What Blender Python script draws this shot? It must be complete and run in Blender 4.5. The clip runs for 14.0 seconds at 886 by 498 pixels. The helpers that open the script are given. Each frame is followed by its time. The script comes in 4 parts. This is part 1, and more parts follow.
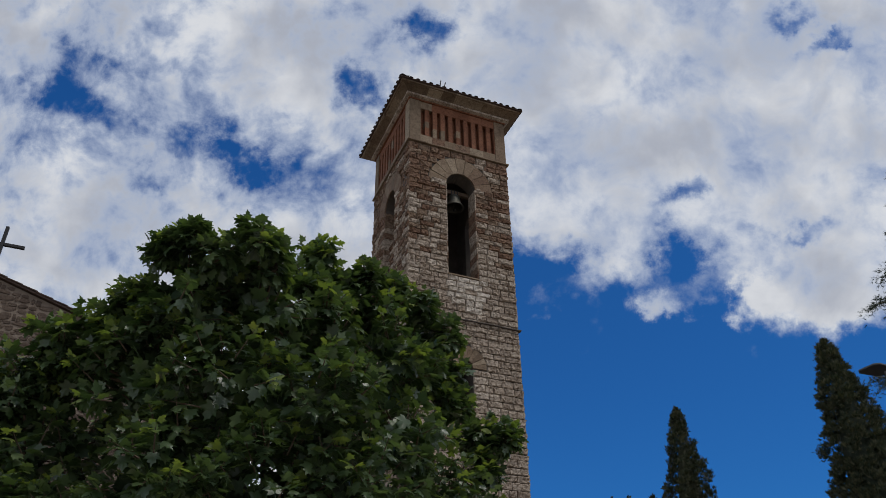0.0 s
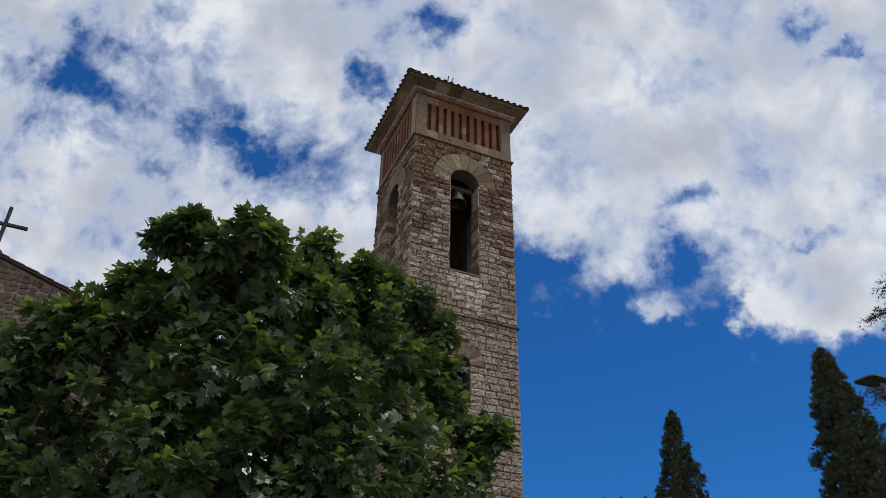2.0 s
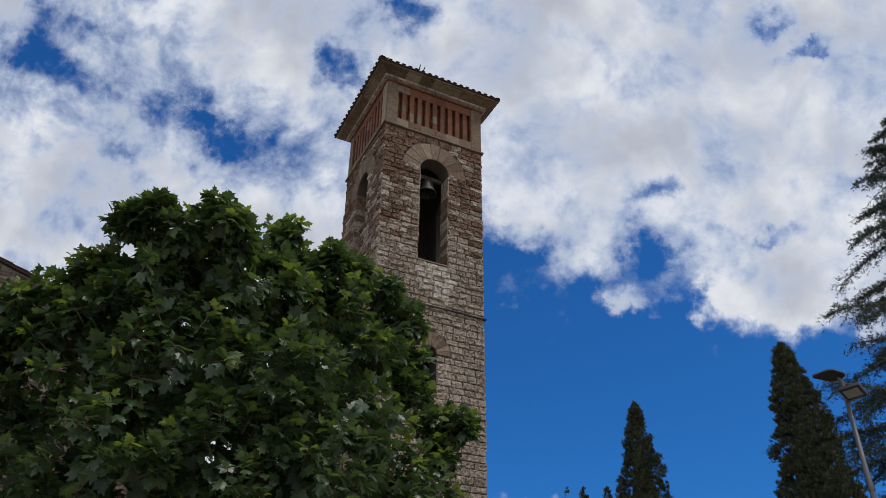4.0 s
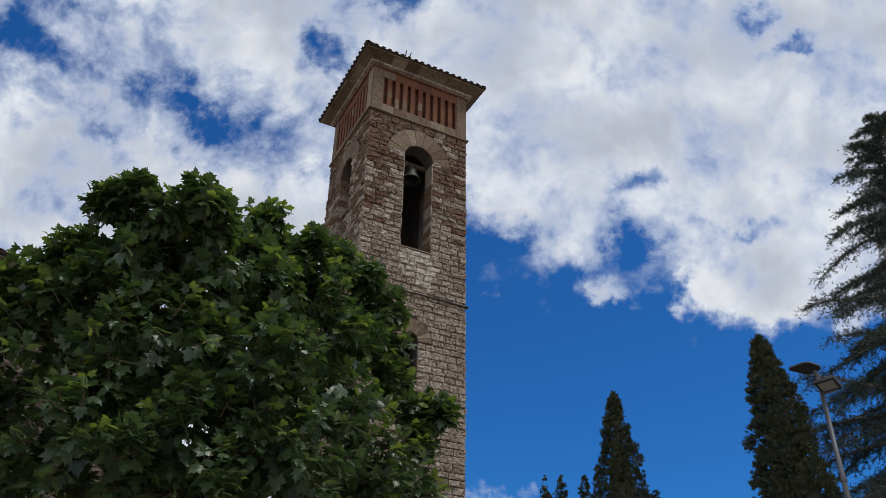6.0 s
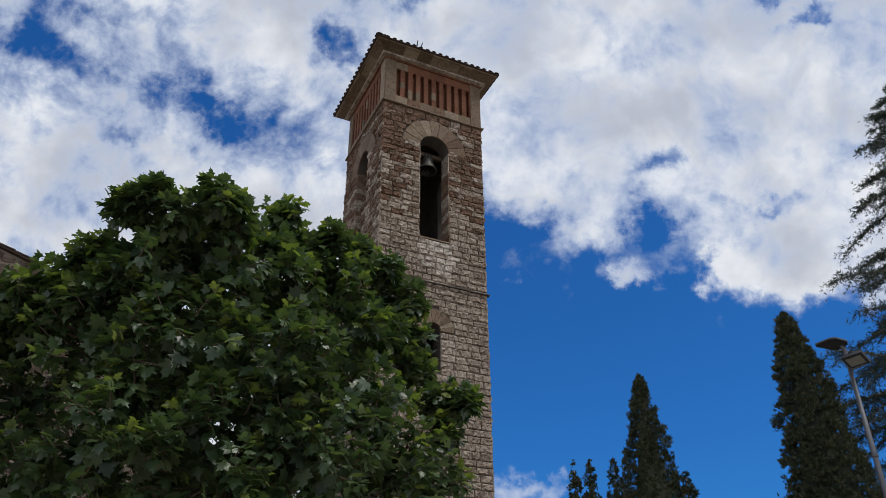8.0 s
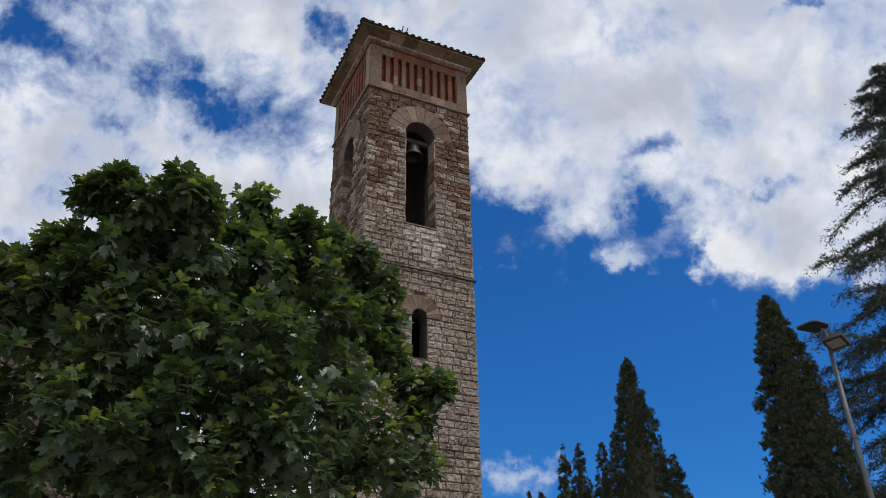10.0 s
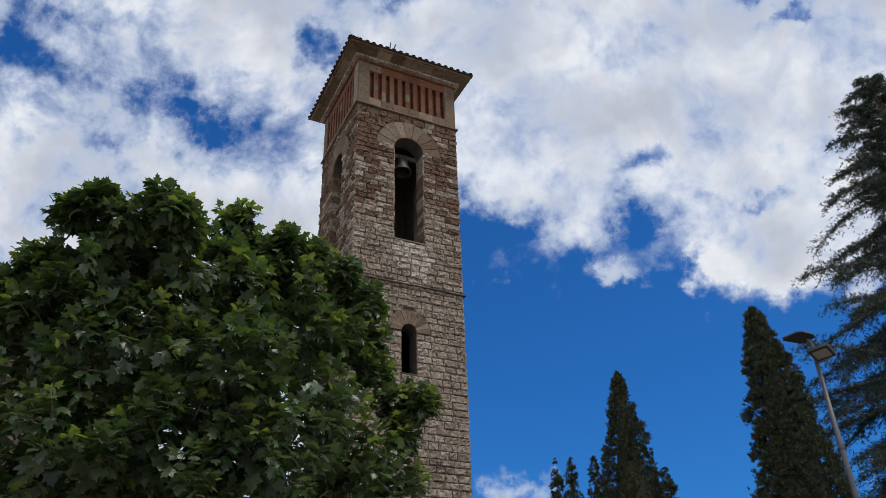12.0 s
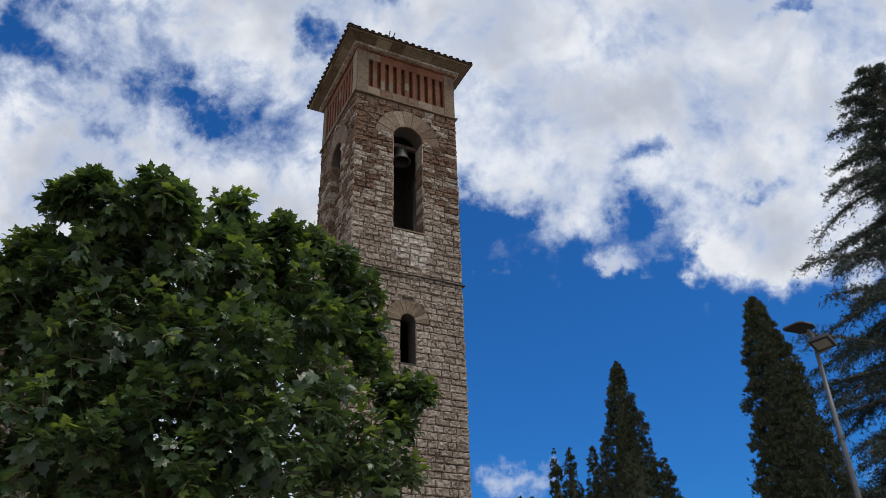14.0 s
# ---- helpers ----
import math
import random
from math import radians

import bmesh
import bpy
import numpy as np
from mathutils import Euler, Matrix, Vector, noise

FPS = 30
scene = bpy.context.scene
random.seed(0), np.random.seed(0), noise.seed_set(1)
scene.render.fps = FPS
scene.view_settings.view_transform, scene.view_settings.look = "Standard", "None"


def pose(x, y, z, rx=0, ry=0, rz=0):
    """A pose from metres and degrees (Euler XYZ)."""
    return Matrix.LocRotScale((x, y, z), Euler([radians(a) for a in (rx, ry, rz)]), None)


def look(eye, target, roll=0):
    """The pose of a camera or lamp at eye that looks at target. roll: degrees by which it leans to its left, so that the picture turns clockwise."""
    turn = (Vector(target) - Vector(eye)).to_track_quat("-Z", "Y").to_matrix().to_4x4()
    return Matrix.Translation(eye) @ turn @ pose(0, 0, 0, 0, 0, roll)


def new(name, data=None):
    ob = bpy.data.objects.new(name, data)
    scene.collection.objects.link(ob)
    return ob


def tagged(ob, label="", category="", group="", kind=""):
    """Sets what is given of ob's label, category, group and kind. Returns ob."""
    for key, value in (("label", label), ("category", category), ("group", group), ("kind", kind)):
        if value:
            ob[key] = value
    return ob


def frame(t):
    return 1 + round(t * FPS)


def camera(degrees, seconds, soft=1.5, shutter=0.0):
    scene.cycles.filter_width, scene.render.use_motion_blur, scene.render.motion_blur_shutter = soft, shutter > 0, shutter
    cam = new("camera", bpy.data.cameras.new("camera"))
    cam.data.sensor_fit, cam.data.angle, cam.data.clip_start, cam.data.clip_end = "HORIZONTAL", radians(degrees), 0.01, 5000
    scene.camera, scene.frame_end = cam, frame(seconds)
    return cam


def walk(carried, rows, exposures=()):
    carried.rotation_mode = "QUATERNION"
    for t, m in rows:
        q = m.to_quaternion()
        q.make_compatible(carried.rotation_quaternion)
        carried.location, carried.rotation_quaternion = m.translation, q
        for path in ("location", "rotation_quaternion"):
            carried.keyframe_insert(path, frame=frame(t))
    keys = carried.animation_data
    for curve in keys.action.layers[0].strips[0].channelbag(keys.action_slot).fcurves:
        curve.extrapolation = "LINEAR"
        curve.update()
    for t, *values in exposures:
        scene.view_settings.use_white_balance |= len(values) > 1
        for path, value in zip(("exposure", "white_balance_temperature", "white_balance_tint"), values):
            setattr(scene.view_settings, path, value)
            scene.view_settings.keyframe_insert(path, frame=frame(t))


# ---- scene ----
cam = camera(58.9, 14.0, 0.5)
PATH = [
    (0, (-7.666, -20.621, 1.184), (-7.004, -19.095, 2.294), -0.9),
    (0.5, (-7.654, -20.714, 1.167), (-7.011, -19.103, 2.162), 0.4),
    (1, (-7.635, -20.755, 1.166), (-7.036, -19.178, 2.24), 1.9),
    (1.5, (-7.626, -20.711, 1.173), (-7.0, -19.159, 2.269), 1.9),
    (2, (-7.622, -20.679, 1.187), (-6.965, -19.143, 2.286), 1.3),
    (2.5, (-7.63, -20.663, 1.191), (-6.949, -19.132, 2.283), 1.1),
    (3, (-7.629, -20.667, 1.194), (-6.933, -19.14, 2.282), 0.9),
    (5.5, (-7.608, -20.638, 1.221), (-6.825, -19.132, 2.279), 1.1),
    (6, (-7.604, -20.642, 1.208), (-6.821, -19.132, 2.26), 1.1),
    (6.5, (-7.616, -20.625, 1.219), (-6.843, -19.107, 2.267), 1.3),
    (7, (-7.596, -20.653, 1.22), (-6.838, -19.124, 2.264), 0.8),
    (7.5, (-7.571, -20.693, 1.226), (-6.826, -19.157, 2.267), 0.3),
    (8, (-7.572, -20.675, 1.22), (-6.829, -19.128, 2.248), -0.3),
    (10.3, (-7.265, -20.788, 1.24), (-6.504, -19.23, 2.236), -1.1),
    (10.5, (-7.244, -20.798, 1.234), (-6.492, -19.239, 2.235), -1.2),
    (11, (-7.229, -20.808, 1.222), (-6.475, -19.256, 2.235), -1.5),
    (11.5, (-7.223, -20.831, 1.216), (-6.46, -19.293, 2.241), -1.7),
    (12, (-7.201, -20.855, 1.206), (-6.43, -19.324, 2.236), -1.9),
    (12.5, (-7.185, -20.799, 1.224), (-6.404, -19.267, 2.245), -2.0),
    (13, (-7.176, -20.798, 1.227), (-6.397, -19.261, 2.242), -1.9),
    (13.5, (-7.167, -20.784, 1.218), (-6.392, -19.244, 2.233), -1.9),
    (14, (-7.131, -20.771, 1.239), (-6.355, -19.229, 2.248), -1.8),
]
walk(cam, [(t, look(eye, target, roll)) for t, eye, target, roll in PATH],
     exposures=((0, -0.12), (1.0, 0.04), (3.0, 0.08), (7.5, 0.14), (14.0, 0.2)))

# ---- world and sun ----
SUN_ELEVATION, SUN_AZIMUTH = radians(62), radians(150)   # azimuth from +y towards +x
AHEAD = Vector((0.3632, 0.7748, 0.5175)).normalized()     # middle of the part of the sky that holds the cloud gaps
RIGHT = AHEAD.cross(Vector((0, 0, 1))).normalized()
UP = RIGHT.cross(AHEAD)


class Graph:
    """Short-hand for node trees."""

    def __init__(self, tree):
        self.tree = tree

    def node(self, kind, **values):
        n = self.tree.nodes.new(kind)
        for key, value in values.items():
            self.put(n.inputs[key.replace("_", " ")], value)
        return n

    def put(self, socket, value):
        if isinstance(value, bpy.types.NodeSocket):
            self.tree.links.new(value, socket)
        elif value is not None:
            socket.default_value = value

    def math(self, op, a, b=None, c=None, clamp=False):
        n = self.tree.nodes.new("ShaderNodeMath")
        n.operation, n.use_clamp = op, clamp
        for socket, value in zip(n.inputs, (a, b, c)):
            self.put(socket, value)
        return n.outputs[0]

    def vec(self, op, a, b=None):
        n = self.tree.nodes.new("ShaderNodeVectorMath")
        n.operation = op
        self.put(n.inputs[0], a)
        if b is not None:
            self.put(n.inputs[3 if op == "SCALE" else 1], b)
        return n.outputs["Value" if op in ("DOT_PRODUCT", "LENGTH") else "Vector"]

    def xyz(self, x, y, z=0.0):
        n = self.tree.nodes.new("ShaderNodeCombineXYZ")
        for socket, value in zip(n.inputs, (x, y, z)):
            self.put(socket, value)
        return n.outputs[0]

    def smooth(self, value, low, high):
        n = self.tree.nodes.new("ShaderNodeMapRange")
        n.interpolation_type = "SMOOTHSTEP"
        self.put(n.inputs[0], value)
        self.put(n.inputs[1], low)
        self.put(n.inputs[2], high)
        return n.outputs[0]

    def noise(self, vector, scale, detail=4.0, rough=0.55, warp=0.0):
        n = self.tree.nodes.new("ShaderNodeTexNoise")
        for key, value in (("Vector", vector), ("Scale", scale), ("Detail", detail), ("Roughness", rough), ("Distortion", warp)):
            self.put(n.inputs[key], value)
        return n.outputs[0]

    def mix(self, factor, a, b, blend="MIX"):
        n = self.tree.nodes.new("ShaderNodeMix")
        n.data_type, n.blend_type = "RGBA", blend
        for socket, value in ((n.inputs[0], factor), (n.inputs[6], a), (n.inputs[7], b)):
            self.put(socket, (*value, 1) if isinstance(value, tuple) and len(value) == 3 else value)
        return n.outputs[2]


def build_world():
    world = bpy.data.worlds.new("cloudy_sky")
    scene.world = world
    world.use_nodes = True
    world.node_tree.nodes.clear()
    g = Graph(world.node_tree)
    way = g.node("ShaderNodeTexCoord").outputs["Generated"]
    sky = g.node("ShaderNodeTexSky")
    sky.sky_type, sky.sun_disc, sky.sun_elevation, sky.sun_rotation = "NISHITA", False, SUN_ELEVATION, SUN_AZIMUTH
    blue = g.mix(1.0, sky.outputs[0], SKY_TINT, "MULTIPLY")
    # flat chart of the sky round AHEAD, one unit is about four degrees
    depth = g.math("MAXIMUM", g.vec("DOT_PRODUCT", way, AHEAD), 0.25)
    u = g.math("MULTIPLY", g.math("DIVIDE", g.vec("DOT_PRODUCT", way, RIGHT), depth), 13.86)
    v = g.math("MULTIPLY", g.math("DIVIDE", g.vec("DOT_PRODUCT", way, UP), depth), 13.86)
    chart = g.xyz(u, v)
    drift = g.noise(chart, 0.45, 3.0, 0.5)
    bent = g.vec("ADD", chart, g.xyz(g.math("MULTIPLY", drift, 1.0), g.math("MULTIPLY", g.noise(g.vec("ADD", chart, (7.0, 3.0, 1.0)), 0.5, 3.0), 0.8)))
    puffs = g.noise(g.vec("MULTIPLY", bent, (0.8, 1.0, 1.0)), 0.62, 9.0, 0.56)
    wisps = g.noise(g.vec("ADD", bent, (3.0, 9.0, 4.0)), 1.8, 8.0, 0.6)
    cover = g.math("ADD", 0.78, g.math("MULTIPLY", g.math("SUBTRACT", puffs, 0.5), 1.35))
    cover = g.math("ADD", cover, g.math("MULTIPLY", g.math("SUBTRACT", wisps, 0.5), g.math("SUBTRACT", 1.35, g.math("MULTIPLY", g.smooth(u, -2.0, 1.5), 0.6))))
    # the edges, gaps and puffs are torn at two scales
    torn = [g.math("ADD", g.math("MULTIPLY", g.math("SUBTRACT", g.noise(g.vec("ADD", chart, shift), 0.9, 8.0, 0.62), 0.5), 2.3), g.math("MULTIPLY", g.math("SUBTRACT", g.noise(g.vec("ADD", chart, shift), 3.0, 6.0, 0.6), 0.5), 0.55)) for shift in ((2.0, 8.0, 5.0), (11.0, 4.0, 9.0))]
    u, v = g.math("ADD", u, torn[0]), g.math("ADD", v, g.math("MULTIPLY", torn[1], 0.75))
    # clear sky below the edge of the cloud bank
    line = g.math("MAXIMUM", g.math("SUBTRACT", 1.2, g.math("MULTIPLY", u, 0.38)), -0.82)
    clear = g.math("MULTIPLY", g.smooth(g.math("SUBTRACT", line, v), -0.4, 0.6), g.smooth(u, -0.3, 0.7))
    cover = g.math("SUBTRACT", cover, g.math("MULTIPLY", clear, 1.0))
    for cx, cy, rx, ry, lean, weight in CLOUD_GAPS + CLOUD_PUFFS:
        c, s = math.cos(radians(lean)), math.sin(radians(lean))
        du, dv = g.math("SUBTRACT", u, cx), g.math("SUBTRACT", v, cy)
        a = g.math("DIVIDE", g.math("ADD", g.math("MULTIPLY", du, c), g.math("MULTIPLY", dv, s)), rx)
        b = g.math("DIVIDE", g.math("SUBTRACT", g.math("MULTIPLY", dv, c), g.math("MULTIPLY", du, s)), ry)
        r2 = g.math("ADD", g.math("MULTIPLY", a, a), g.math("MULTIPLY", b, b))
        cover = g.math("ADD", cover, g.math("MULTIPLY", g.math("POWER", 2.718, g.math("MULTIPLY", r2, -1.0)), weight))
    thick = g.smooth(cover, 0.04, 0.82)
    shade = g.noise(g.vec("ADD", bent, (1.0, 5.0, 2.0)), 0.55, 6.0, 0.5)
    body = g.mix(g.smooth(shade, 0.36, 0.66), CLOUD_GREY, CLOUD_WHITE)
    body = g.mix(g.smooth(cover, 0.5, 1.0), CLOUD_THIN, body)
    out = g.mix(thick, blue, body)
    back = g.node("ShaderNodeBackground", Color=out, Strength=1.0)
    g.node("ShaderNodeOutputWorld", Surface=back.outputs[0])


SKY_TINT = (0.0118, 0.051, 0.103)
CLOUD_WHITE, CLOUD_GREY, CLOUD_THIN = (0.735, 0.755, 0.795), (0.42, 0.45, 0.525), (0.46, 0.53, 0.67)
# across, up, width, height, lean in degrees, weight (minus: a gap, plus: a cloud)
CLOUD_GAPS = (
    (-4.25, 2.5, 1.0, 0.3, -10, -0.5), (-3.85, 2.2, 0.4, 0.3, -30, -0.3), (-7.1, 3.5, 0.6, 0.55, -20, -0.42), (-6.5, 4.35, 0.55, 0.5, -30, -0.42),
    (-5.2, 2.9, 2.6, 1.1, -18, -0.22), (-6.0, 3.0, 1.3, 0.3, -32, -0.3), (-5.5, 2.05, 0.9, 0.25, -8, -0.36), (-8.0, 2.8, 0.5, 0.35, 0, -0.3), (-2.7, 1.9, 0.8, 0.6, -40, -0.26),
    (-1.75, 3.65, 0.45, 0.42, -20, -0.62), (-0.5, 4.55, 0.5, 0.35, -30, -0.6), (6.0, 4.6, 0.5, 0.2, 10, -0.5), (6.65, 4.1, 0.55, 0.18, 25, -0.52),
    (3.85, 1.5, 0.5, 0.24, 38, -0.55), (5.85, 0.7, 0.55, 0.2, 20, -0.5), (3.85, 0.3, 0.5, 0.45, 20, -0.8), (4.5, -0.3, 0.3, 0.4, -20, -0.5),
)
CLOUD_PUFFS = (
    (3.5, -0.52, 0.5, 0.26, -10, 0.85), (4.95, -0.42, 0.5, 0.3, 8, 0.5), (6.4, -0.75, 0.9, 0.35, -6, 0.4), (1.6, -0.15, 0.6, 0.28, 15, 0.42),
    (1.35, -0.62, 0.5, 0.16, 10, 0.4), (1.35, -4.4, 0.5, 0.4, -35, 0.75), (2.1, -4.25, 0.5, 0.2, 10, 0.45), (8.0, -4.3, 0.5, 0.5, 0, 0.6),
)
build_world()
sun = new("sun", bpy.data.lights.new("sun", "SUN"))
sun.data.energy, sun.data.angle, sun.data.color = 1.25, radians(12), (1.0, 0.96, 0.9)
sun.matrix_world = look((0, 0, 0), (-math.sin(SUN_AZIMUTH) * math.cos(SUN_ELEVATION), -math.cos(SUN_AZIMUTH) * math.cos(SUN_ELEVATION), -math.sin(SUN_ELEVATION)))


# ---- materials ----
def material(name, colours, rough=0.85, scale=6.0, fine=60.0, bump=0.3, metal=0.0, stain=0.35, split=0.0, through_light=0.0, gloss=0.4, patch=0.0):
    """A surface whose colour runs over the given ones by piece and by grain, with stains and fine relief."""
    m = bpy.data.materials.new(name)
    m.use_nodes = True
    m.node_tree.nodes.clear()
    g = Graph(m.node_tree)
    place = g.node("ShaderNodeTexCoord").outputs["Object"] if not split else g.node("ShaderNodeNewGeometry").outputs["Position"]
    wide, grain = g.noise(place, scale, 5.0, 0.6), g.noise(place, fine, 4.0, 0.65)
    pick = wide
    if split:
        own = g.math("FRACT", g.math("ADD", g.node("ShaderNodeObjectInfo").outputs["Random"], g.node("ShaderNodeNewGeometry").outputs["Random Per Island"]))
        pick = g.math("ADD", g.math("MULTIPLY", own, split), g.math("MULTIPLY", wide, 1 - split))
    ramp = g.node("ShaderNodeValToRGB", Fac=pick)
    points = ramp.color_ramp.elements
    while len(points) < len(colours):
        points.new(0.5)
    for n, (point, colour) in enumerate(zip(points, colours)):
        point.position, point.color = 0.12 + 0.76 * n / max(1, len(colours) - 1), (*colour, 1)
    colour = g.mix(g.math("MULTIPLY", g.smooth(grain, 0.35, 0.7), stain), ramp.outputs[0], (0.55, 0.5, 0.46), "MULTIPLY")
    colour = g.mix(g.math("MULTIPLY", g.smooth(g.noise(place, scale * 0.17, 4.0), 0.45, 0.75), stain), colour, (0.5, 0.47, 0.45), "MULTIPLY")
    blotch = g.noise(place, 9.0, 6.0, 0.72)
    if patch:
        colour = g.mix(g.math("MULTIPLY", g.smooth(blotch, 0.47, 0.6), patch), colour, (0.33, 0.28, 0.24), "MULTIPLY")
        colour = g.mix(g.math("MULTIPLY", g.smooth(g.noise(place, 14.0, 5.0, 0.7), 0.55, 0.68), patch * 0.6), colour, (1.5, 1.48, 1.42), "MULTIPLY")
    relief = g.node("ShaderNodeBump", Strength=bump, Distance=0.02, Height=g.math("ADD", g.math("MULTIPLY", wide, 0.6), grain))
    skin = g.node("ShaderNodeBsdfPrincipled", Base_Color=colour, Roughness=rough, Metallic=metal, Normal=relief.outputs[0])
    skin.inputs["Specular IOR Level"].default_value = gloss
    face = skin.outputs[0]
    if through_light:
        glow = g.node("ShaderNodeBsdfTranslucent", Color=g.mix(1.0, colour, (1.5, 1.6, 0.6), "MULTIPLY"))
        blend = g.node("ShaderNodeMixShader", Fac=through_light)
        g.put(blend.inputs[1], face)
        g.put(blend.inputs[2], glow.outputs[0])
        face = blend.outputs[0]
    g.node("ShaderNodeOutputMaterial", Surface=face)
    return m


BUFF = material("buff_sandstone", [(0.28, 0.215, 0.162), (0.48, 0.40, 0.318), (0.38, 0.305, 0.235), (0.62, 0.54, 0.445)], 0.9, 7, 22, 1.0, stain=0.55, split=0.6, patch=0.8)
RED = material("red_sandstone", [(0.145, 0.076, 0.045), (0.235, 0.137, 0.086), (0.22, 0.15, 0.1), (0.33, 0.235, 0.165)], 0.9, 7, 22, 1.0, stain=0.6, split=0.55, patch=0.8)
NEWER = material("newer_pale_sandstone", [(0.46, 0.40, 0.33), (0.62, 0.55, 0.465), (0.7, 0.63, 0.54)], 0.9, 7, 22, 0.8, stain=0.4, split=0.6, patch=0.5)
PALE = material("pale_dressed_stone", [(0.15, 0.104, 0.066), (0.27, 0.2, 0.134), (0.215, 0.148, 0.095), (0.39, 0.31, 0.218)], 0.88, 4, 25, 0.5, stain=0.6, split=0.7, patch=0.4)
TAN = material("brown_dressed_stone", [(0.12, 0.07, 0.043), (0.19, 0.118, 0.074), (0.24, 0.165, 0.108)], 0.88, 4, 25, 0.5, stain=0.6, split=0.6, patch=0.45)
BRICK = material("red_brick", [(0.15, 0.056, 0.027), (0.215, 0.084, 0.042), (0.27, 0.118, 0.065)], 0.9, 5, 50, 0.4, split=0.4, patch=0.5)
MORTAR_AND_SHADOW = material("old_mortar_and_band_shadow", [(0.07, 0.058, 0.048), (0.12, 0.10, 0.085)], 0.95, 4, 50, 0.5)
DARK_WALL = material("dark_inner_wall", [(0.05, 0.042, 0.036), (0.09, 0.075, 0.065)], 0.95, 3, 30, 0.4)
TILE = material("weathered_roof_tile", [(0.05, 0.033, 0.026), (0.09, 0.056, 0.042), (0.07, 0.055, 0.045)], 0.9, 6, 50, 0.4, split=0.5)
RUBBLE = material("brown_rubble_stone", [(0.07, 0.05, 0.038), (0.13, 0.094, 0.071), (0.095, 0.068, 0.051), (0.19, 0.145, 0.112)], 0.92, 7, 25, 0.7, stain=0.5, split=0.6, patch=0.5)
LIME = material("lime_mortar", [(0.19, 0.15, 0.116), (0.27, 0.215, 0.17)], 0.95, 4, 50, 0.5)
IRON = material("dark_painted_iron", [(0.02, 0.02, 0.022), (0.04, 0.038, 0.038)], 0.5, 8, 70, 0.15, metal=0.4)
BRONZE = material("weathered_bronze", [(0.07, 0.07, 0.06), (0.13, 0.125, 0.105)], 0.55, 6, 60, 0.15, metal=0.8)
TIMBER = material("old_oak_beam", [(0.09, 0.06, 0.04), (0.16, 0.11, 0.075)], 0.8, 6, 60, 0.3)
STEEL = material("galvanised_steel", [(0.12, 0.12, 0.13), (0.18, 0.18, 0.19)], 0.5, 5, 70, 0.1, metal=0.5)
HOUSING = material("dark_lamp_housing", [(0.03, 0.03, 0.033), (0.05, 0.05, 0.053)], 0.45, 6, 60, 0.1)
LENS = material("pale_lamp_glass", [(0.22, 0.21, 0.19), (0.3, 0.29, 0.26)], 0.3, 10, 60, 0.05)
BARK = material("mottled_bark", [(0.10, 0.08, 0.06), (0.22, 0.19, 0.14), (0.30, 0.27, 0.2)], 0.9, 4, 40, 0.4)
LEAF = material("plane_leaf", [(0.036, 0.064, 0.031), (0.062, 0.1, 0.044), (0.082, 0.128, 0.054), (0.12, 0.172, 0.07)], 0.36, 3, 60, 0.1, stain=0.15, split=0.8, through_light=0.3, gloss=0.65)
YOUNG_LEAF = material("young_plane_leaf", [(0.115, 0.165, 0.048), (0.17, 0.222, 0.06), (0.22, 0.265, 0.075)], 0.42, 3, 60, 0.1, stain=0.15, split=0.8, through_light=0.42, gloss=0.5)
CYPRESS = material("cypress_spray", [(0.024, 0.036, 0.018), (0.042, 0.055, 0.026), (0.1, 0.098, 0.054)], 0.7, 3, 60, 0.1, stain=0.15, split=0.8, through_light=0.12)
CEDAR = material("cedar_needles", [(0.03, 0.043, 0.036), (0.05, 0.066, 0.056), (0.08, 0.10, 0.09)], 0.65, 3, 60, 0.1, stain=0.15, split=0.8, through_light=0.15)
EARTH = material("gravel_ground", [(0.25, 0.22, 0.175), (0.35, 0.305, 0.25), (0.21, 0.2, 0.14)], 0.95, 0.4, 20, 0.3)


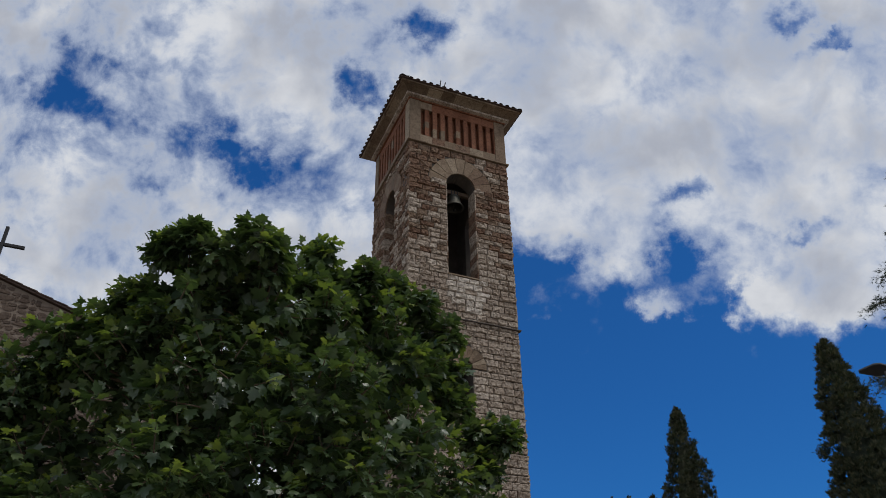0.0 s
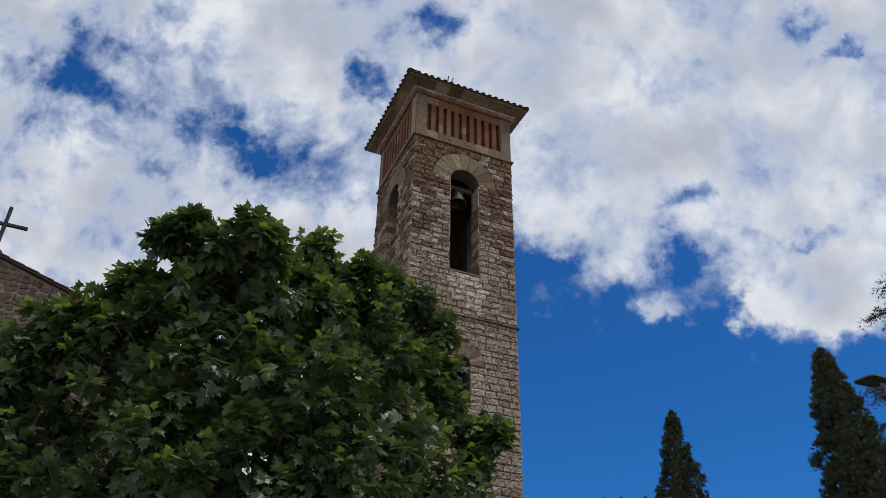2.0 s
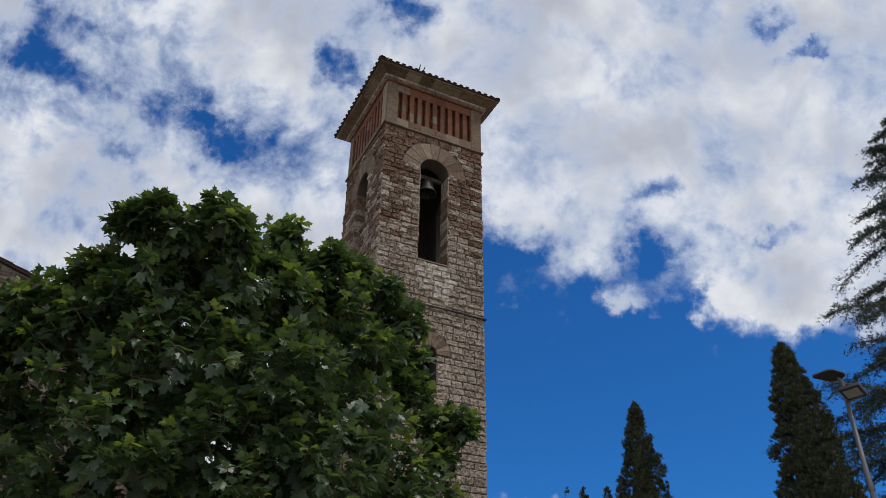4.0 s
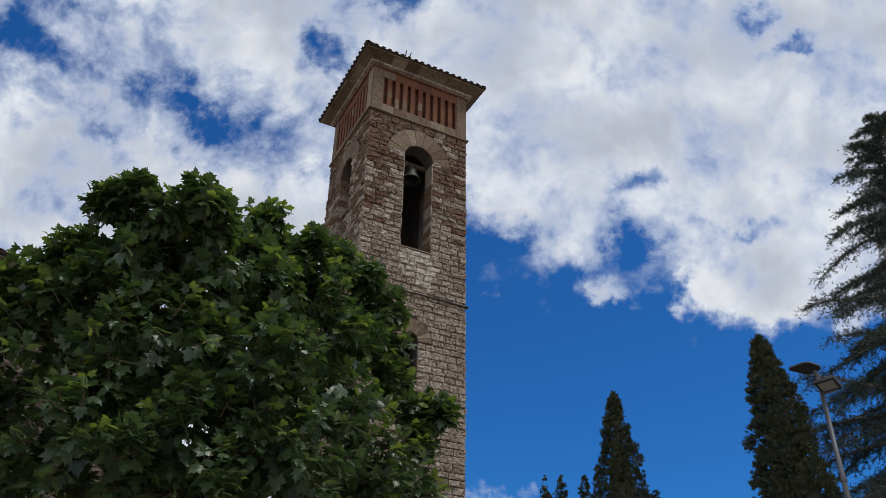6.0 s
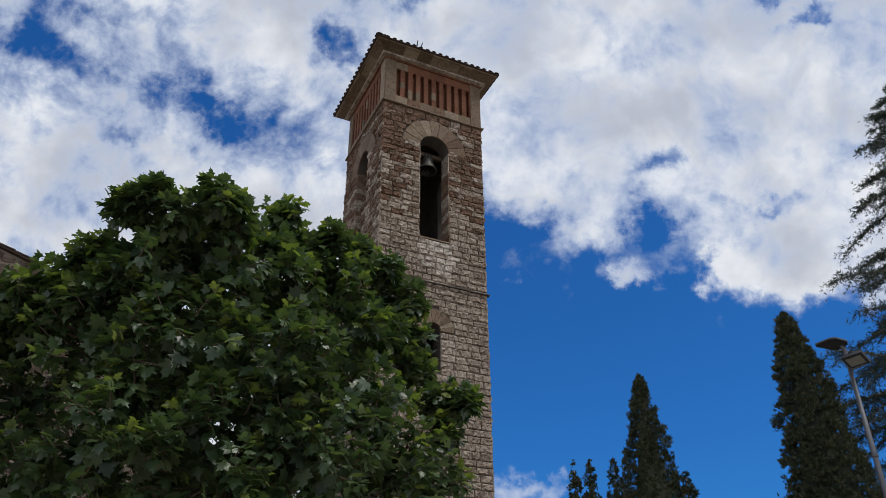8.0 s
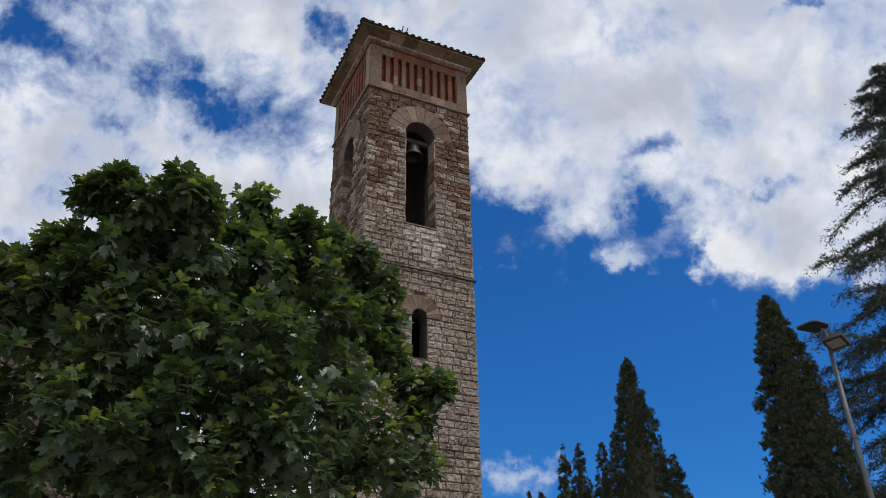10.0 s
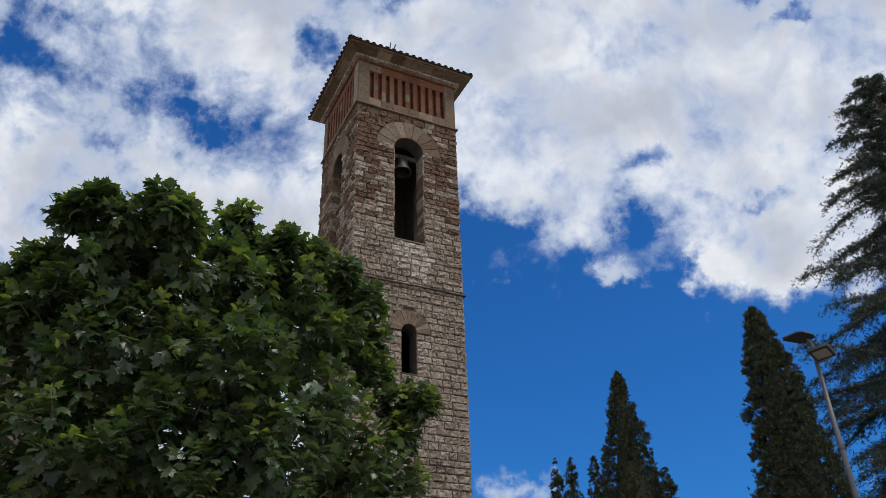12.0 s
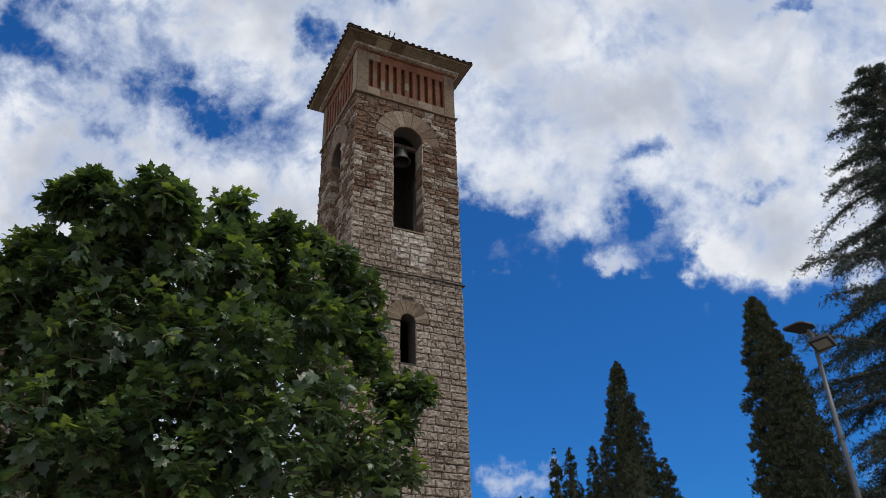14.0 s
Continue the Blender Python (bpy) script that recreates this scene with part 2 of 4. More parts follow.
# ---- building blocks ----
class Geo:
    """Gathers corners and faces of one mesh."""

    def __init__(self):
        self.v, self.f = [], []

    def add(self, verts, faces):
        n = len(self.v)
        self.v += [tuple(p) for p in verts]
        self.f += [tuple(i + n for i in face) for face in faces]
        return self

    def hexa(self, p):
        """A six-sided block from four lower and four upper corners, counter-clockwise from above."""
        return self.add(p, [(3, 2, 1, 0), (4, 5, 6, 7), (0, 1, 5, 4), (1, 2, 6, 5), (2, 3, 7, 6), (3, 0, 4, 7)])

    def box(self, x0, x1, y0, y1, z0, z1, m=None):
        p = [(x0, y0, z0), (x1, y0, z0), (x1, y1, z0), (x0, y1, z0), (x0, y0, z1), (x1, y0, z1), (x1, y1, z1), (x0, y1, z1)]
        return self.hexa([m @ Vector(q) for q in p] if m else p)

    def lathe(self, profile, sides=20, m=None, caps=True):
        """Rings of (radius, height) about z."""
        verts = [(r * math.cos(2 * math.pi * k / sides), r * math.sin(2 * math.pi * k / sides), z) for r, z in profile for k in range(sides)]
        faces = [(i * sides + k, i * sides + (k + 1) % sides, (i + 1) * sides + (k + 1) % sides, (i + 1) * sides + k) for i in range(len(profile) - 1) for k in range(sides)]
        if caps:
            faces += [tuple(reversed(range(sides))), tuple((len(profile) - 1) * sides + k for k in range(sides))]
        return self.add([m @ Vector(p) for p in verts] if m else verts, faces)

    def tube(self, line, radii, sides=7):
        """A tapered tube along a line of points."""
        verts, line = [], [Vector(p) for p in line]
        for n, p in enumerate(line):
            d = (line[min(n + 1, len(line) - 1)] - line[max(n - 1, 0)]).normalized()
            a = d.cross(Vector((0.31, 0.95, 0.05))).normalized()
            b = d.cross(a)
            verts += [p + radii[n] * (math.cos(2 * math.pi * k / sides) * a + math.sin(2 * math.pi * k / sides) * b) for k in range(sides)]
        faces = [(i * sides + k, i * sides + (k + 1) % sides, (i + 1) * sides + (k + 1) % sides, (i + 1) * sides + k) for i in range(len(line) - 1) for k in range(sides)]
        faces += [tuple(reversed(range(sides))), tuple((len(line) - 1) * sides + k for k in range(sides))]
        return self.add(verts, faces)

    def mesh(self, name, mat, smooth=False):
        me = bpy.data.meshes.new(name)
        me.from_pydata(self.v, [], self.f)
        me.materials.append(mat)
        if smooth:
            me.polygons.foreach_set("use_smooth", [True] * len(me.polygons))
        me.update()
        return me


def part(name, geo, mat, parent, label="", smooth=False, kind=""):
    """Links a Geo as one mesh under a thing or a part."""
    ob = new(name, geo.mesh(name, mat, smooth))
    ob.parent = parent
    return tagged(ob, label, kind=kind)


def bevel(ob, width=0.012, segments=2):
    mod = ob.modifiers.new("bevel", "BEVEL")
    mod.width, mod.segments, mod.limit_method = width, segments, "ANGLE"
    return ob


def thing(name, label, category, place=(0, 0, 0), group="", kind=""):
    ob = new(name)
    ob.location = place
    return tagged(ob, label, category, group, kind)


def rough_block(rng, w, h, depth=0.05, jitter=0.0):
    """A rock-faced block: corners in its own plane (across, out, up), back at out = 0; 5 x 3 points on the broken face."""
    j = lambda s: rng.uniform(-s, s)
    back = [(0, 0, 0), (w, 0, 0), (w, 0, h), (0, 0, h)]
    e = 0.004
    rim = [(x + (e if x == 0 else -e) + j(jitter * w), depth * rng.uniform(0.25, 0.75), z + (e if z == 0 else -e) + j(jitter * h)) for x, _, z in back]
    tilt, slant = rng.uniform(-0.35, 0.35), rng.uniform(-0.2, 0.45)
    core = [(w * (fx + j(0.06)), depth * max(0.35, 0.9 + tilt * (fx - 0.5) + slant * (fz - 0.5) + j(0.42)), h * (fz + j(0.09))) for fz in (0.14, 0.5, 0.86) for fx in (0.08, 0.29, 0.5, 0.71, 0.92)]
    verts = back + rim + core
    faces = [(0, 1, 5, 4), (1, 2, 6, 5), (2, 3, 7, 6), (3, 0, 4, 7), (4, 10, 9, 8), (4, 5, 11, 10), (5, 12, 11), (5, 17, 12), (5, 6, 17), (6, 22, 17), (6, 21, 22), (6, 7, 20, 21), (7, 19, 20), (7, 18, 19), (7, 13, 18), (7, 4, 13), (4, 8, 13)]
    faces += [f for row in (8, 13) for k in range(row, row + 4) for f in (((k, k + 1, k + 6), (k, k + 6, k + 5)) if (k + row) % 2 else ((k, k + 1, k + 5), (k + 1, k + 6, k + 5)))]
    return verts, faces


# ---- ground ----
ground = part("ground", Geo().add([(-3000, -3000, 0), (3000, -3000, 0), (3000, 3000, 0), (-3000, 3000, 0)], [(0, 1, 2, 3)]), EARTH, None)
tagged(ground, "pale trodden gravel and dry earth ground", "ground", kind="structure")

# ---- bell tower ----
W, STRING_LOW, STRING_HIGH, TOP = 4.0, 13.5, 20.72, 22.86
THICK, SKIN = 0.62, 0.035          # wall and depth of the mortar behind the stones' faces
BELL_ARCH = dict(mid=2.03, half=0.575, sill=15.24, spring=19.14, ring=0.72)
LEFT_ARCH = dict(mid=1.97, half=0.575, sill=15.24, spring=19.14, ring=0.72)   # its lower part is walled up behind the face
INFILL_TOP, INFILL_BACK = 17.55, 0.24
SLIT_ARCH = dict(mid=2.0, half=0.26, sill=10.46, spring=11.87, ring=0.5)
SIDES = (("front", lambda a, o, z: (a, -o, z)), ("left", lambda a, o, z: (-o, W - a, z)), ("right", lambda a, o, z: (W + o, a, z)), ("back", lambda a, o, z: (W - a, W + o, z)))

tower = thing("bell_tower", "square bell tower of rough buff and red sandstone blocks", "bell tower")


def wall_panel(put, lo, hi, arches):
    """A wall with arched openings right through it, from the ground to TOP."""
    g = Geo()
    o0, o1 = -THICK, -SKIN

    def slab(a0, a1, z00, z01, z10, z11):
        # lower edge z00..z01, upper edge z10..z11 between a0 and a1
        g.hexa([put(*p) for p in ((a0, o1, z00), (a1, o1, z01), (a1, o0, z01), (a0, o0, z00), (a0, o1, z10), (a1, o1, z11), (a1, o0, z11), (a0, o0, z10))])

    z = 0.0
    for k in arches:
        mid, half, top = k["mid"], k["half"], k["spring"] + k["half"] + 0.15
        slab(lo, hi, z, z, k["sill"], k["sill"])
        slab(lo, mid - half, k["sill"], k["sill"], top, top)
        slab(mid + half, hi, k["sill"], k["sill"], top, top)
        steps = 14
        for n in range(steps):
            t0, t1 = math.pi * (1 - n / steps), math.pi * (1 - (n + 1) / steps)
            slab(mid + half * math.cos(t0), mid + half * math.cos(t1), k["spring"] + half * math.sin(t0), k["spring"] + half * math.sin(t1), top, top)
        z = top
    slab(lo, hi, z, z, STRING_HIGH + 0.07, STRING_HIGH + 0.07)
    return g


def openings(name):
    return (SLIT_ARCH, BELL_ARCH) if name == "front" else (LEFT_ARCH,) if name == "left" else (BELL_ARCH,)


def free_runs(z0, z1, arches):
    """The stretches of a course that no opening or arch ring takes."""
    runs = [(0.0, W)]
    for k in arches:
        z = (z0 + z1) / 2
        if z < k["sill"] or z > k["spring"] + k["half"] + k["ring"]:
            continue
        half = k["half"] if z < k["spring"] else math.sqrt(max(0.0, (k["half"] + k["ring"]) ** 2 - (z - k["spring"]) ** 2)) + 0.01
        cut = []
        for a, b in runs:
            cut += [(a, min(b, k["mid"] - half)), (max(a, k["mid"] + half), b)]
        runs = [(a, b) for a, b in cut if b - a > 0.05]
    return runs


def reddish(rng, a, z):
    """Whether a block is of the red stone, which is commonest at the corners of the bell stage."""
    p = 0.0
    if z > STRING_LOW:
        p = 0.14 * (z > 15.6) + 0.5 * max(0.0, (z - 15.6) / 5.0) + (0.28 if min(a, W - a) < 0.8 and z > 16.2 else 0.0)
    p += (0.6 if z > 15.6 else 0.0) * max(0.0, noise.noise((a * 0.7, z * 0.5, 3.3)) - 0.15)
    return rng.random() < p


STONES = {"front": [], "left": [], "right": [], "back": []}
for number, (side, put) in enumerate(SIDES):
    rng = random.Random(11 + number)
    part("wall", wall_panel(put, *((0, W) if side in ("front", "back") else (THICK, W - THICK)), openings(side)), MORTAR_AND_SHADOW, tower)
    z = 0.0
    while z < STRING_HIGH - 0.1:
        h = min(rng.uniform(0.185, 0.265), STRING_HIGH - z)
        if STRING_HIGH - z - h < 0.12:
            h = STRING_HIGH - z
        for a0, a1 in free_runs(z, z + h, openings(side)):
            a = a0 - (0.012 if a0 == 0 else 0)
            end = a1 + (0.012 if a1 == W else 0)
            while a < end - 0.02:
                w = rng.uniform(0.26, 0.54)
                if end - a - w < 0.24:
                    w = end - a
                    if w > 0.7:
                        w /= 2
                STONES[side].append((a, z, w, h, reddish(rng, a + w / 2, z) or (side == "left" and z > 14 and rng.random() < 0.25)))
                a += w
        z += h


def stone_parts():
    """The stones of the tower: those of the middle of the front singly, the rest joined by colour."""
    rng = random.Random(5)
    shapes = {}
    for mat in (BUFF, RED, NEWER):
        for n in range(9):
            shapes[mat, n] = Geo().add(*rough_block(rng, 1, 1, 1, 0.012)).mesh("stone", mat)
    single = 0
    for side, put in SIDES:
        joined = {BUFF: Geo(), RED: Geo(), NEWER: Geo()}
        for a, z, w, h, red in STONES[side]:
            mat, gap, depth = RED if red else BUFF, 0.009, rng.uniform(0.048, 0.085)
            if side == "front" and 13.7 < z < 15.2 and abs(a + w / 2 - 2.15) < 0.75 - 0.25 * abs(z - 14.7) and rng.random() < 0.85:
                mat = NEWER
            if side == "front" and 8.2 < z < 14.6 and single < 300:
                ob = new("stone", shapes[mat, rng.randrange(9)])
                ob.parent = tower
                ob.matrix_basis = Matrix(((w - 2 * gap, 0, 0, a + gap), (0, -depth, 0, SKIN), (0, 0, h - 2 * gap, z + gap), (0, 0, 0, 1)))
                single += 1
                continue
            verts, faces = rough_block(rng, w - 2 * gap, h - 2 * gap, depth, 0.012)
            joined[mat].add([put(a + gap + x, o - SKIN, z + gap + up) for x, o, up in verts], faces)
        for mat, g in joined.items():
            if g.v:
                part("stonework", g, mat, tower, {RED: "rock-faced red sandstone blocks", BUFF: "rock-faced buff sandstone blocks", NEWER: "newer paler sandstone blocks"}[mat], kind="stuff")


def arch_ring(put, k, count, parent, rng, tan=0.45):
    """Wedge-shaped stones round an arch."""
    for n in range(count):
        t0, t1 = math.pi * n / count + 0.008, math.pi * (n + 1) / count - 0.008
        r0, r1, o = k["half"] + 0.002, k["half"] + k["ring"] * rng.uniform(0.95, 1.03), rng.uniform(0.008, 0.025)
        pts = []
        for out in (-SKIN - 0.1, o):
            for t, r in ((t0, r0), (t0, r1), ((t0 + t1) / 2, r1), (t1, r1), (t1, r0), ((t0 + t1) / 2, r0)):
                pts.append(put(k["mid"] + r * math.cos(t), out, k["spring"] + r * math.sin(t)))
        faces = [(0, 1, 2, 3, 4, 5), (11, 10, 9, 8, 7, 6)] + [((i + 1) % 6, i, 6 + i, 6 + (i + 1) % 6) for i in range(6)]
        part("voussoir", Geo().add(pts, faces), TAN if rng.random() < tan else PALE, parent)


def course(z0, z1, o, mat):
    """A projecting band on all four sides, of butted stones."""
    rng = random.Random(int(z0 * 10))
    for side, put in SIDES:
        a = -o if side in ("front", "back") else 0.0
        end = W - a
        while a < end - 0.01:
            w = min(rng.uniform(0.5, 0.9), end - a)
            if end - a - w < 0.3:
                w = end - a
            out, dz = o + rng.uniform(-0.008, 0.008), rng.uniform(-0.006, 0.006)
            low, high = z0 + dz, z1 + dz
            p = [(a, out, low + 0.012), (a + w - 0.004, out, low + 0.012), (a + w - 0.004, -0.05, low), (a, -0.05, low), (a, out, high - 0.012), (a + w - 0.004, out, high - 0.012), (a + w - 0.004, -0.05, high), (a, -0.05, high)]
            part("string_course_stone", Geo().hexa([put(*q) for q in p]), mat, tower)
            a += w


rng = random.Random(3)
for side, put in SIDES:
    k = LEFT_ARCH if side == "left" else BELL_ARCH
    arch_ring(put, k, 9, tower, rng)
    # stones of the jambs, seen inside the opening
    if side in ("front", "left"):
        for edge in (-1, 1):
            z = k["sill"] + 0.06
            while z < k["spring"] - 0.02:
                h = min(rng.uniform(0.2, 0.3), k["spring"] - z)
                a0 = k["mid"] + edge * (k["half"] - rng.uniform(0.012, 0.03))
                a1 = k["mid"] + edge * (k["half"] + 0.02)
                lo, hi = min(a0, a1), max(a0, a1)
                deep = -THICK * rng.uniform(0.9, 1.0)
                part("jamb_stone", Geo().hexa([put(*p) for p in ((lo, -0.004, z), (hi, -0.004, z), (hi, deep, z), (lo, deep, z), (lo, -0.004, z + h - 0.012), (hi, -0.004, z + h - 0.012), (hi, deep, z + h - 0.012), (lo, deep, z + h - 0.012))]), RED if rng.random() < 0.5 else BUFF, tower)
                z += h
    # sill of the bell opening
    sill = Geo().hexa([put(*p) for p in ((k["mid"] - k["half"], 0.02, k["sill"] - 0.02), (k["mid"] + k["half"], 0.02, k["sill"] - 0.02), (k["mid"] + k["half"], -THICK, k["sill"] - 0.02), (k["mid"] - k["half"], -THICK, k["sill"] - 0.02), (k["mid"] - k["half"], 0.02, k["sill"] + 0.03), (k["mid"] + k["half"], 0.02, k["sill"] + 0.03), (k["mid"] + k["half"], -THICK, k["sill"] + 0.06), (k["mid"] - k["half"], -THICK, k["sill"] + 0.06))])
    part("sill", sill, PALE, tower)


def walled_niche():
    """Set-back masonry in the lower half of the opening on the left side, with a worn ledge on top."""
    rng, put = random.Random(17), SIDES[1][1]
    lo, hi = LEFT_ARCH["mid"] - LEFT_ARCH["half"] + 0.03, LEFT_ARCH["mid"] + LEFT_ARCH["half"] - 0.03
    z0, o0, o1 = LEFT_ARCH["sill"] + 0.06, -THICK, -INFILL_BACK - SKIN

    def slab(a0, a1, out, low, high):
        return Geo().hexa([put(*p) for p in ((a0, out, low), (a1, out, low), (a1, o0, low), (a0, o0, low), (a0, out, high), (a1, out, high), (a1, o0, high), (a0, o0, high))])

    part("niche_wall", slab(lo, hi, o1, z0, INFILL_TOP - 0.09), MORTAR_AND_SHADOW, tower)
    part("niche_ledge", slab(lo, hi, -INFILL_BACK + 0.06, INFILL_TOP - 0.085, INFILL_TOP), TAN, tower)
    z = z0
    while z < INFILL_TOP - 0.1:
        h = min(rng.uniform(0.19, 0.25), INFILL_TOP - 0.09 - z)
        a = lo
        while a < hi - 0.02:
            w = rng.uniform(0.28, 0.5)
            if hi - a - w < 0.2:
                w = hi - a
            verts, faces = rough_block(rng, w - 0.016, h - 0.016, 0.06, 0.012)
            part("niche_stone", Geo().add([put(a + 0.008 + x, o + o1, z + 0.008 + up) for x, o, up in verts], faces), RED if rng.random() < 0.6 else BUFF, tower)
            a += w
        z += h


walled_niche()
arch_ring(SIDES[0][1], SLIT_ARCH, 11, tower, rng, 0.1)
# lower band: dark mortar colour stands in for the shadow line under it
course(STRING_LOW, STRING_LOW + 0.06, 0.085, MORTAR_AND_SHADOW)
course(STRING_HIGH, STRING_HIGH + 0.07, 0.09, PALE)
# floors inside: the bell stage stands over a deck and under a dark vault
for z0, z1, name in ((14.6, 14.75, "bell_deck"), (21.0, 21.2, "bell_chamber_ceiling"), (9.0, 9.15, "lower_deck")):
    part(name, Geo().box(THICK, W - THICK, THICK, W - THICK, z0, z1), DARK_WALL, tower, "dark timber deck inside the tower")


def frieze(put, side):
    """Brick band with ten upright slots between corner pilasters."""
    rng = random.Random(side == "front")
    z0, z1, lo, hi = STRING_HIGH + 0.07, TOP, 0.43, W - 0.43
    slot0, pitch, wide, low, high = 0.54, 0.3244, 0.15, 21.17, 22.5

    def block(name, a0, a1, o1, zz0, zz1, mat, label="", o0=-0.2):
        g = Geo().hexa([put(*p) for p in ((a0, o1, zz0), (a1, o1, zz0), (a1, o0, zz0), (a0, o0, zz0), (a0, o1, zz1), (a1, o1, zz1), (a1, o0, zz1), (a0, o0, zz1))])
        return bevel(part(name, g, mat, tower, label), 0.008)

    # the back of the slots lies 0.2 m behind the brick front
    block("slot_backing", *((0.2, W - 0.2) if side in ("front", "back") else (THICK, W - THICK)), -0.201, z0, z1, BRICK, o0=-THICK)
    for a0, a1 in ((0.0, lo), (hi, W)):
        if side in ("left", "right"):
            a0, a1 = (a0 + 0.03 if a0 == 0.0 else a0), (a1 - 0.03 if a1 == W else a1)
        block("pilaster", a0, a1, 0.03, z0, z1, PALE, "smooth pale stone corner pilaster")
    front = 0.0
    for n in range(11):
        a0 = lo if n == 0 else slot0 + (n - 1) * pitch + wide / 2
        a1 = hi if n == 10 else slot0 + n * pitch - wide / 2
        z = low
        while z < high - 0.01:
            h = min(rng.uniform(0.28, 0.5), high - z)
            if high - z - h < 0.2:
                h = high - z
            block("brick_upright", a0, a1, front, z, z + h, PALE if rng.random() < 0.18 else BRICK)
            z += h
    a = lo
    while a < hi - 0.01:
        w = min(rng.uniform(0.35, 0.6), hi - a)
        if hi - a - w < 0.2:
            w = hi - a
        block("frieze_stone", a, a + w, front + 0.004, z0, low, PALE if rng.random() < 0.75 else RED)
        block("frieze_stone", a, a + w, front + 0.004, high, z1, PALE if rng.random() < 0.15 else BRICK)
        a += w


for side, put in SIDES:
    frieze(put, side)


def cornice():
    """Stepped and hollow-curved cornice in mitred lengths, under the eaves."""
    brick = [(-0.04, 22.862), (0.06, 22.862), (0.06, 22.922), (-0.04, 22.922)]
    band = [(-0.04, 22.926), (0.09, 22.926), (0.185, 22.955), (0.19, 23.04), (-0.04, 23.04)]
    cove = [(-0.04, 23.045), (0.11, 23.045), (0.13, 23.085), (0.2, 23.135), (0.32, 23.18), (0.45, 23.205), (0.455, 23.225), (-0.04, 23.225)]
    fascia = [(-0.04, 23.229), (0.51, 23.229), (0.53, 23.245), (0.53, 23.292), (-0.04, 23.292)]
    short, long = [0.0, 0.34, 0.85, 1.2, 1.72, 2.05, 2.6, 2.92, 3.4, W], [0.0, 0.62, 1.2, 1.75, 2.4, 2.95, 3.5, W]
    for side, put in SIDES:
        for name, profile, cuts, mat in (("cornice_brick", brick, short, BRICK), ("cornice_band_stone", band, short, BUFF), ("cornice_stone", cove, long, PALE), ("fascia_stone", fascia, long, PALE)):
            for n in range(len(cuts) - 1):
                g, ends = Geo(), []
                for e, a in enumerate((cuts[n], cuts[n + 1])):
                    edge = -1 if a == 0.0 else 1 if a == W else 0
                    ends.append([put(a + edge * o + (0.004 if e == 0 else -0.004) * (edge == 0), o, z) for o, z in profile])
                m = len(profile)
                g.add(ends[0] + ends[1], [(i, (i + 1) % m, m + (i + 1) % m, m + i) for i in range(m)] + [tuple(reversed(range(m))), tuple(range(m, 2 * m))])
                part(name, g, mat, tower)


cornice()


def tower_roof():
    """Low hipped roof of half-round tiles."""
    rng = random.Random(9)
    eave, peak, out = 23.3, 24.3, 0.6
    lo, hi, mid = -out, W + out, W / 2
    g = Geo().add([(lo, lo, eave), (hi, lo, eave), (hi, hi, eave), (lo, hi, eave), (lo, lo, eave + 0.03), (hi, lo, eave + 0.03), (hi, hi, eave + 0.03), (lo, hi, eave + 0.03), (mid, mid, peak)],
                  [(3, 2, 1, 0), (0, 1, 5, 4), (1, 2, 6, 5), (2, 3, 7, 6), (3, 0, 4, 7), (4, 5, 8), (5, 6, 8), (6, 7, 8), (7, 4, 8)])
    roof = part("roof", g, TILE, tower, "low hipped roof of dark weathered clay tiles")
    span = hi - lo
    count = 19
    shape = Geo()
    # one tapered half-round tile, mouth at the origin, running along +y
    rings = []
    for y, r in ((0, 0.082), (0.45, 0.07)):
        rings += [(r * math.cos(math.pi * k / 6), y, 0.003 + r * 0.42 * math.sin(math.pi * k / 6)) for k in range(7)]
        rings += [((r - 0.016) * math.cos(math.pi * k / 6), y, 0.003 + (r - 0.016) * 0.42 * math.sin(math.pi * k / 6)) for k in range(7)]
    faces = [(k, k + 1, 15 + k, 14 + k) for k in range(6)] + [(8 + k, 7 + k, 21 + k, 22 + k) for k in range(6)] + [(k + 1, k, 7 + k, 8 + k) for k in range(6)]
    mesh = shape.add(rings, faces).mesh("roof_tile", TILE)
    slope = math.atan2(peak - eave, span / 2)
    rest = Geo()
    for turn in range(4):
        face = Matrix.Translation((mid, mid, 0)) @ Matrix.Rotation(turn * math.pi / 2, 4, "Z")
        for n in range(count):
            x = -span / 2 + (n + 0.5) * span / count
            run = span / 2 - abs(x)
            for row in range(int(run / 0.4) + 1):
                m = face @ Matrix.Translation((x + rng.uniform(-0.01, 0.01), -span / 2 - 0.03 + row * 0.4, eave + 0.03 + row * 0.4 * math.tan(slope) + 0.012 * (row % 2))) @ Matrix.Rotation(slope + 0.03 + rng.uniform(-0.02, 0.02), 4, "X")
                if row == 0:
                    ob = new("roof_tile", mesh)
                    ob.parent, ob.matrix_basis = roof, m
                else:
                    rest.add([m @ Vector(p) for p in rings], faces)
    part("tile_rows", rest, TILE, roof, kind="stuff")
    # larger capping tiles up the four hips
    hip = math.atan2(peak - eave, span / 2 * math.sqrt(2))
    cap = Geo().add([(x * 1.2, y, z * 1.5) for x, y, z in rings], faces).mesh("hip_tile", TILE)
    for turn in range(4):
        corner = Matrix.Translation((mid, mid, 0)) @ Matrix.Rotation(turn * math.pi / 2 + math.pi / 4, 4, "Z")
        for n in range(9):
            along = -span / 2 * math.sqrt(2) + 0.03 + n * 0.38
            ob = new("hip_tile", cap)
            ob.parent = roof
            ob.matrix_basis = corner @ Matrix.Translation((0, along, eave + 0.06 + (n * 0.38) * math.tan(hip))) @ Matrix.Rotation(hip + 0.02, 4, "X")


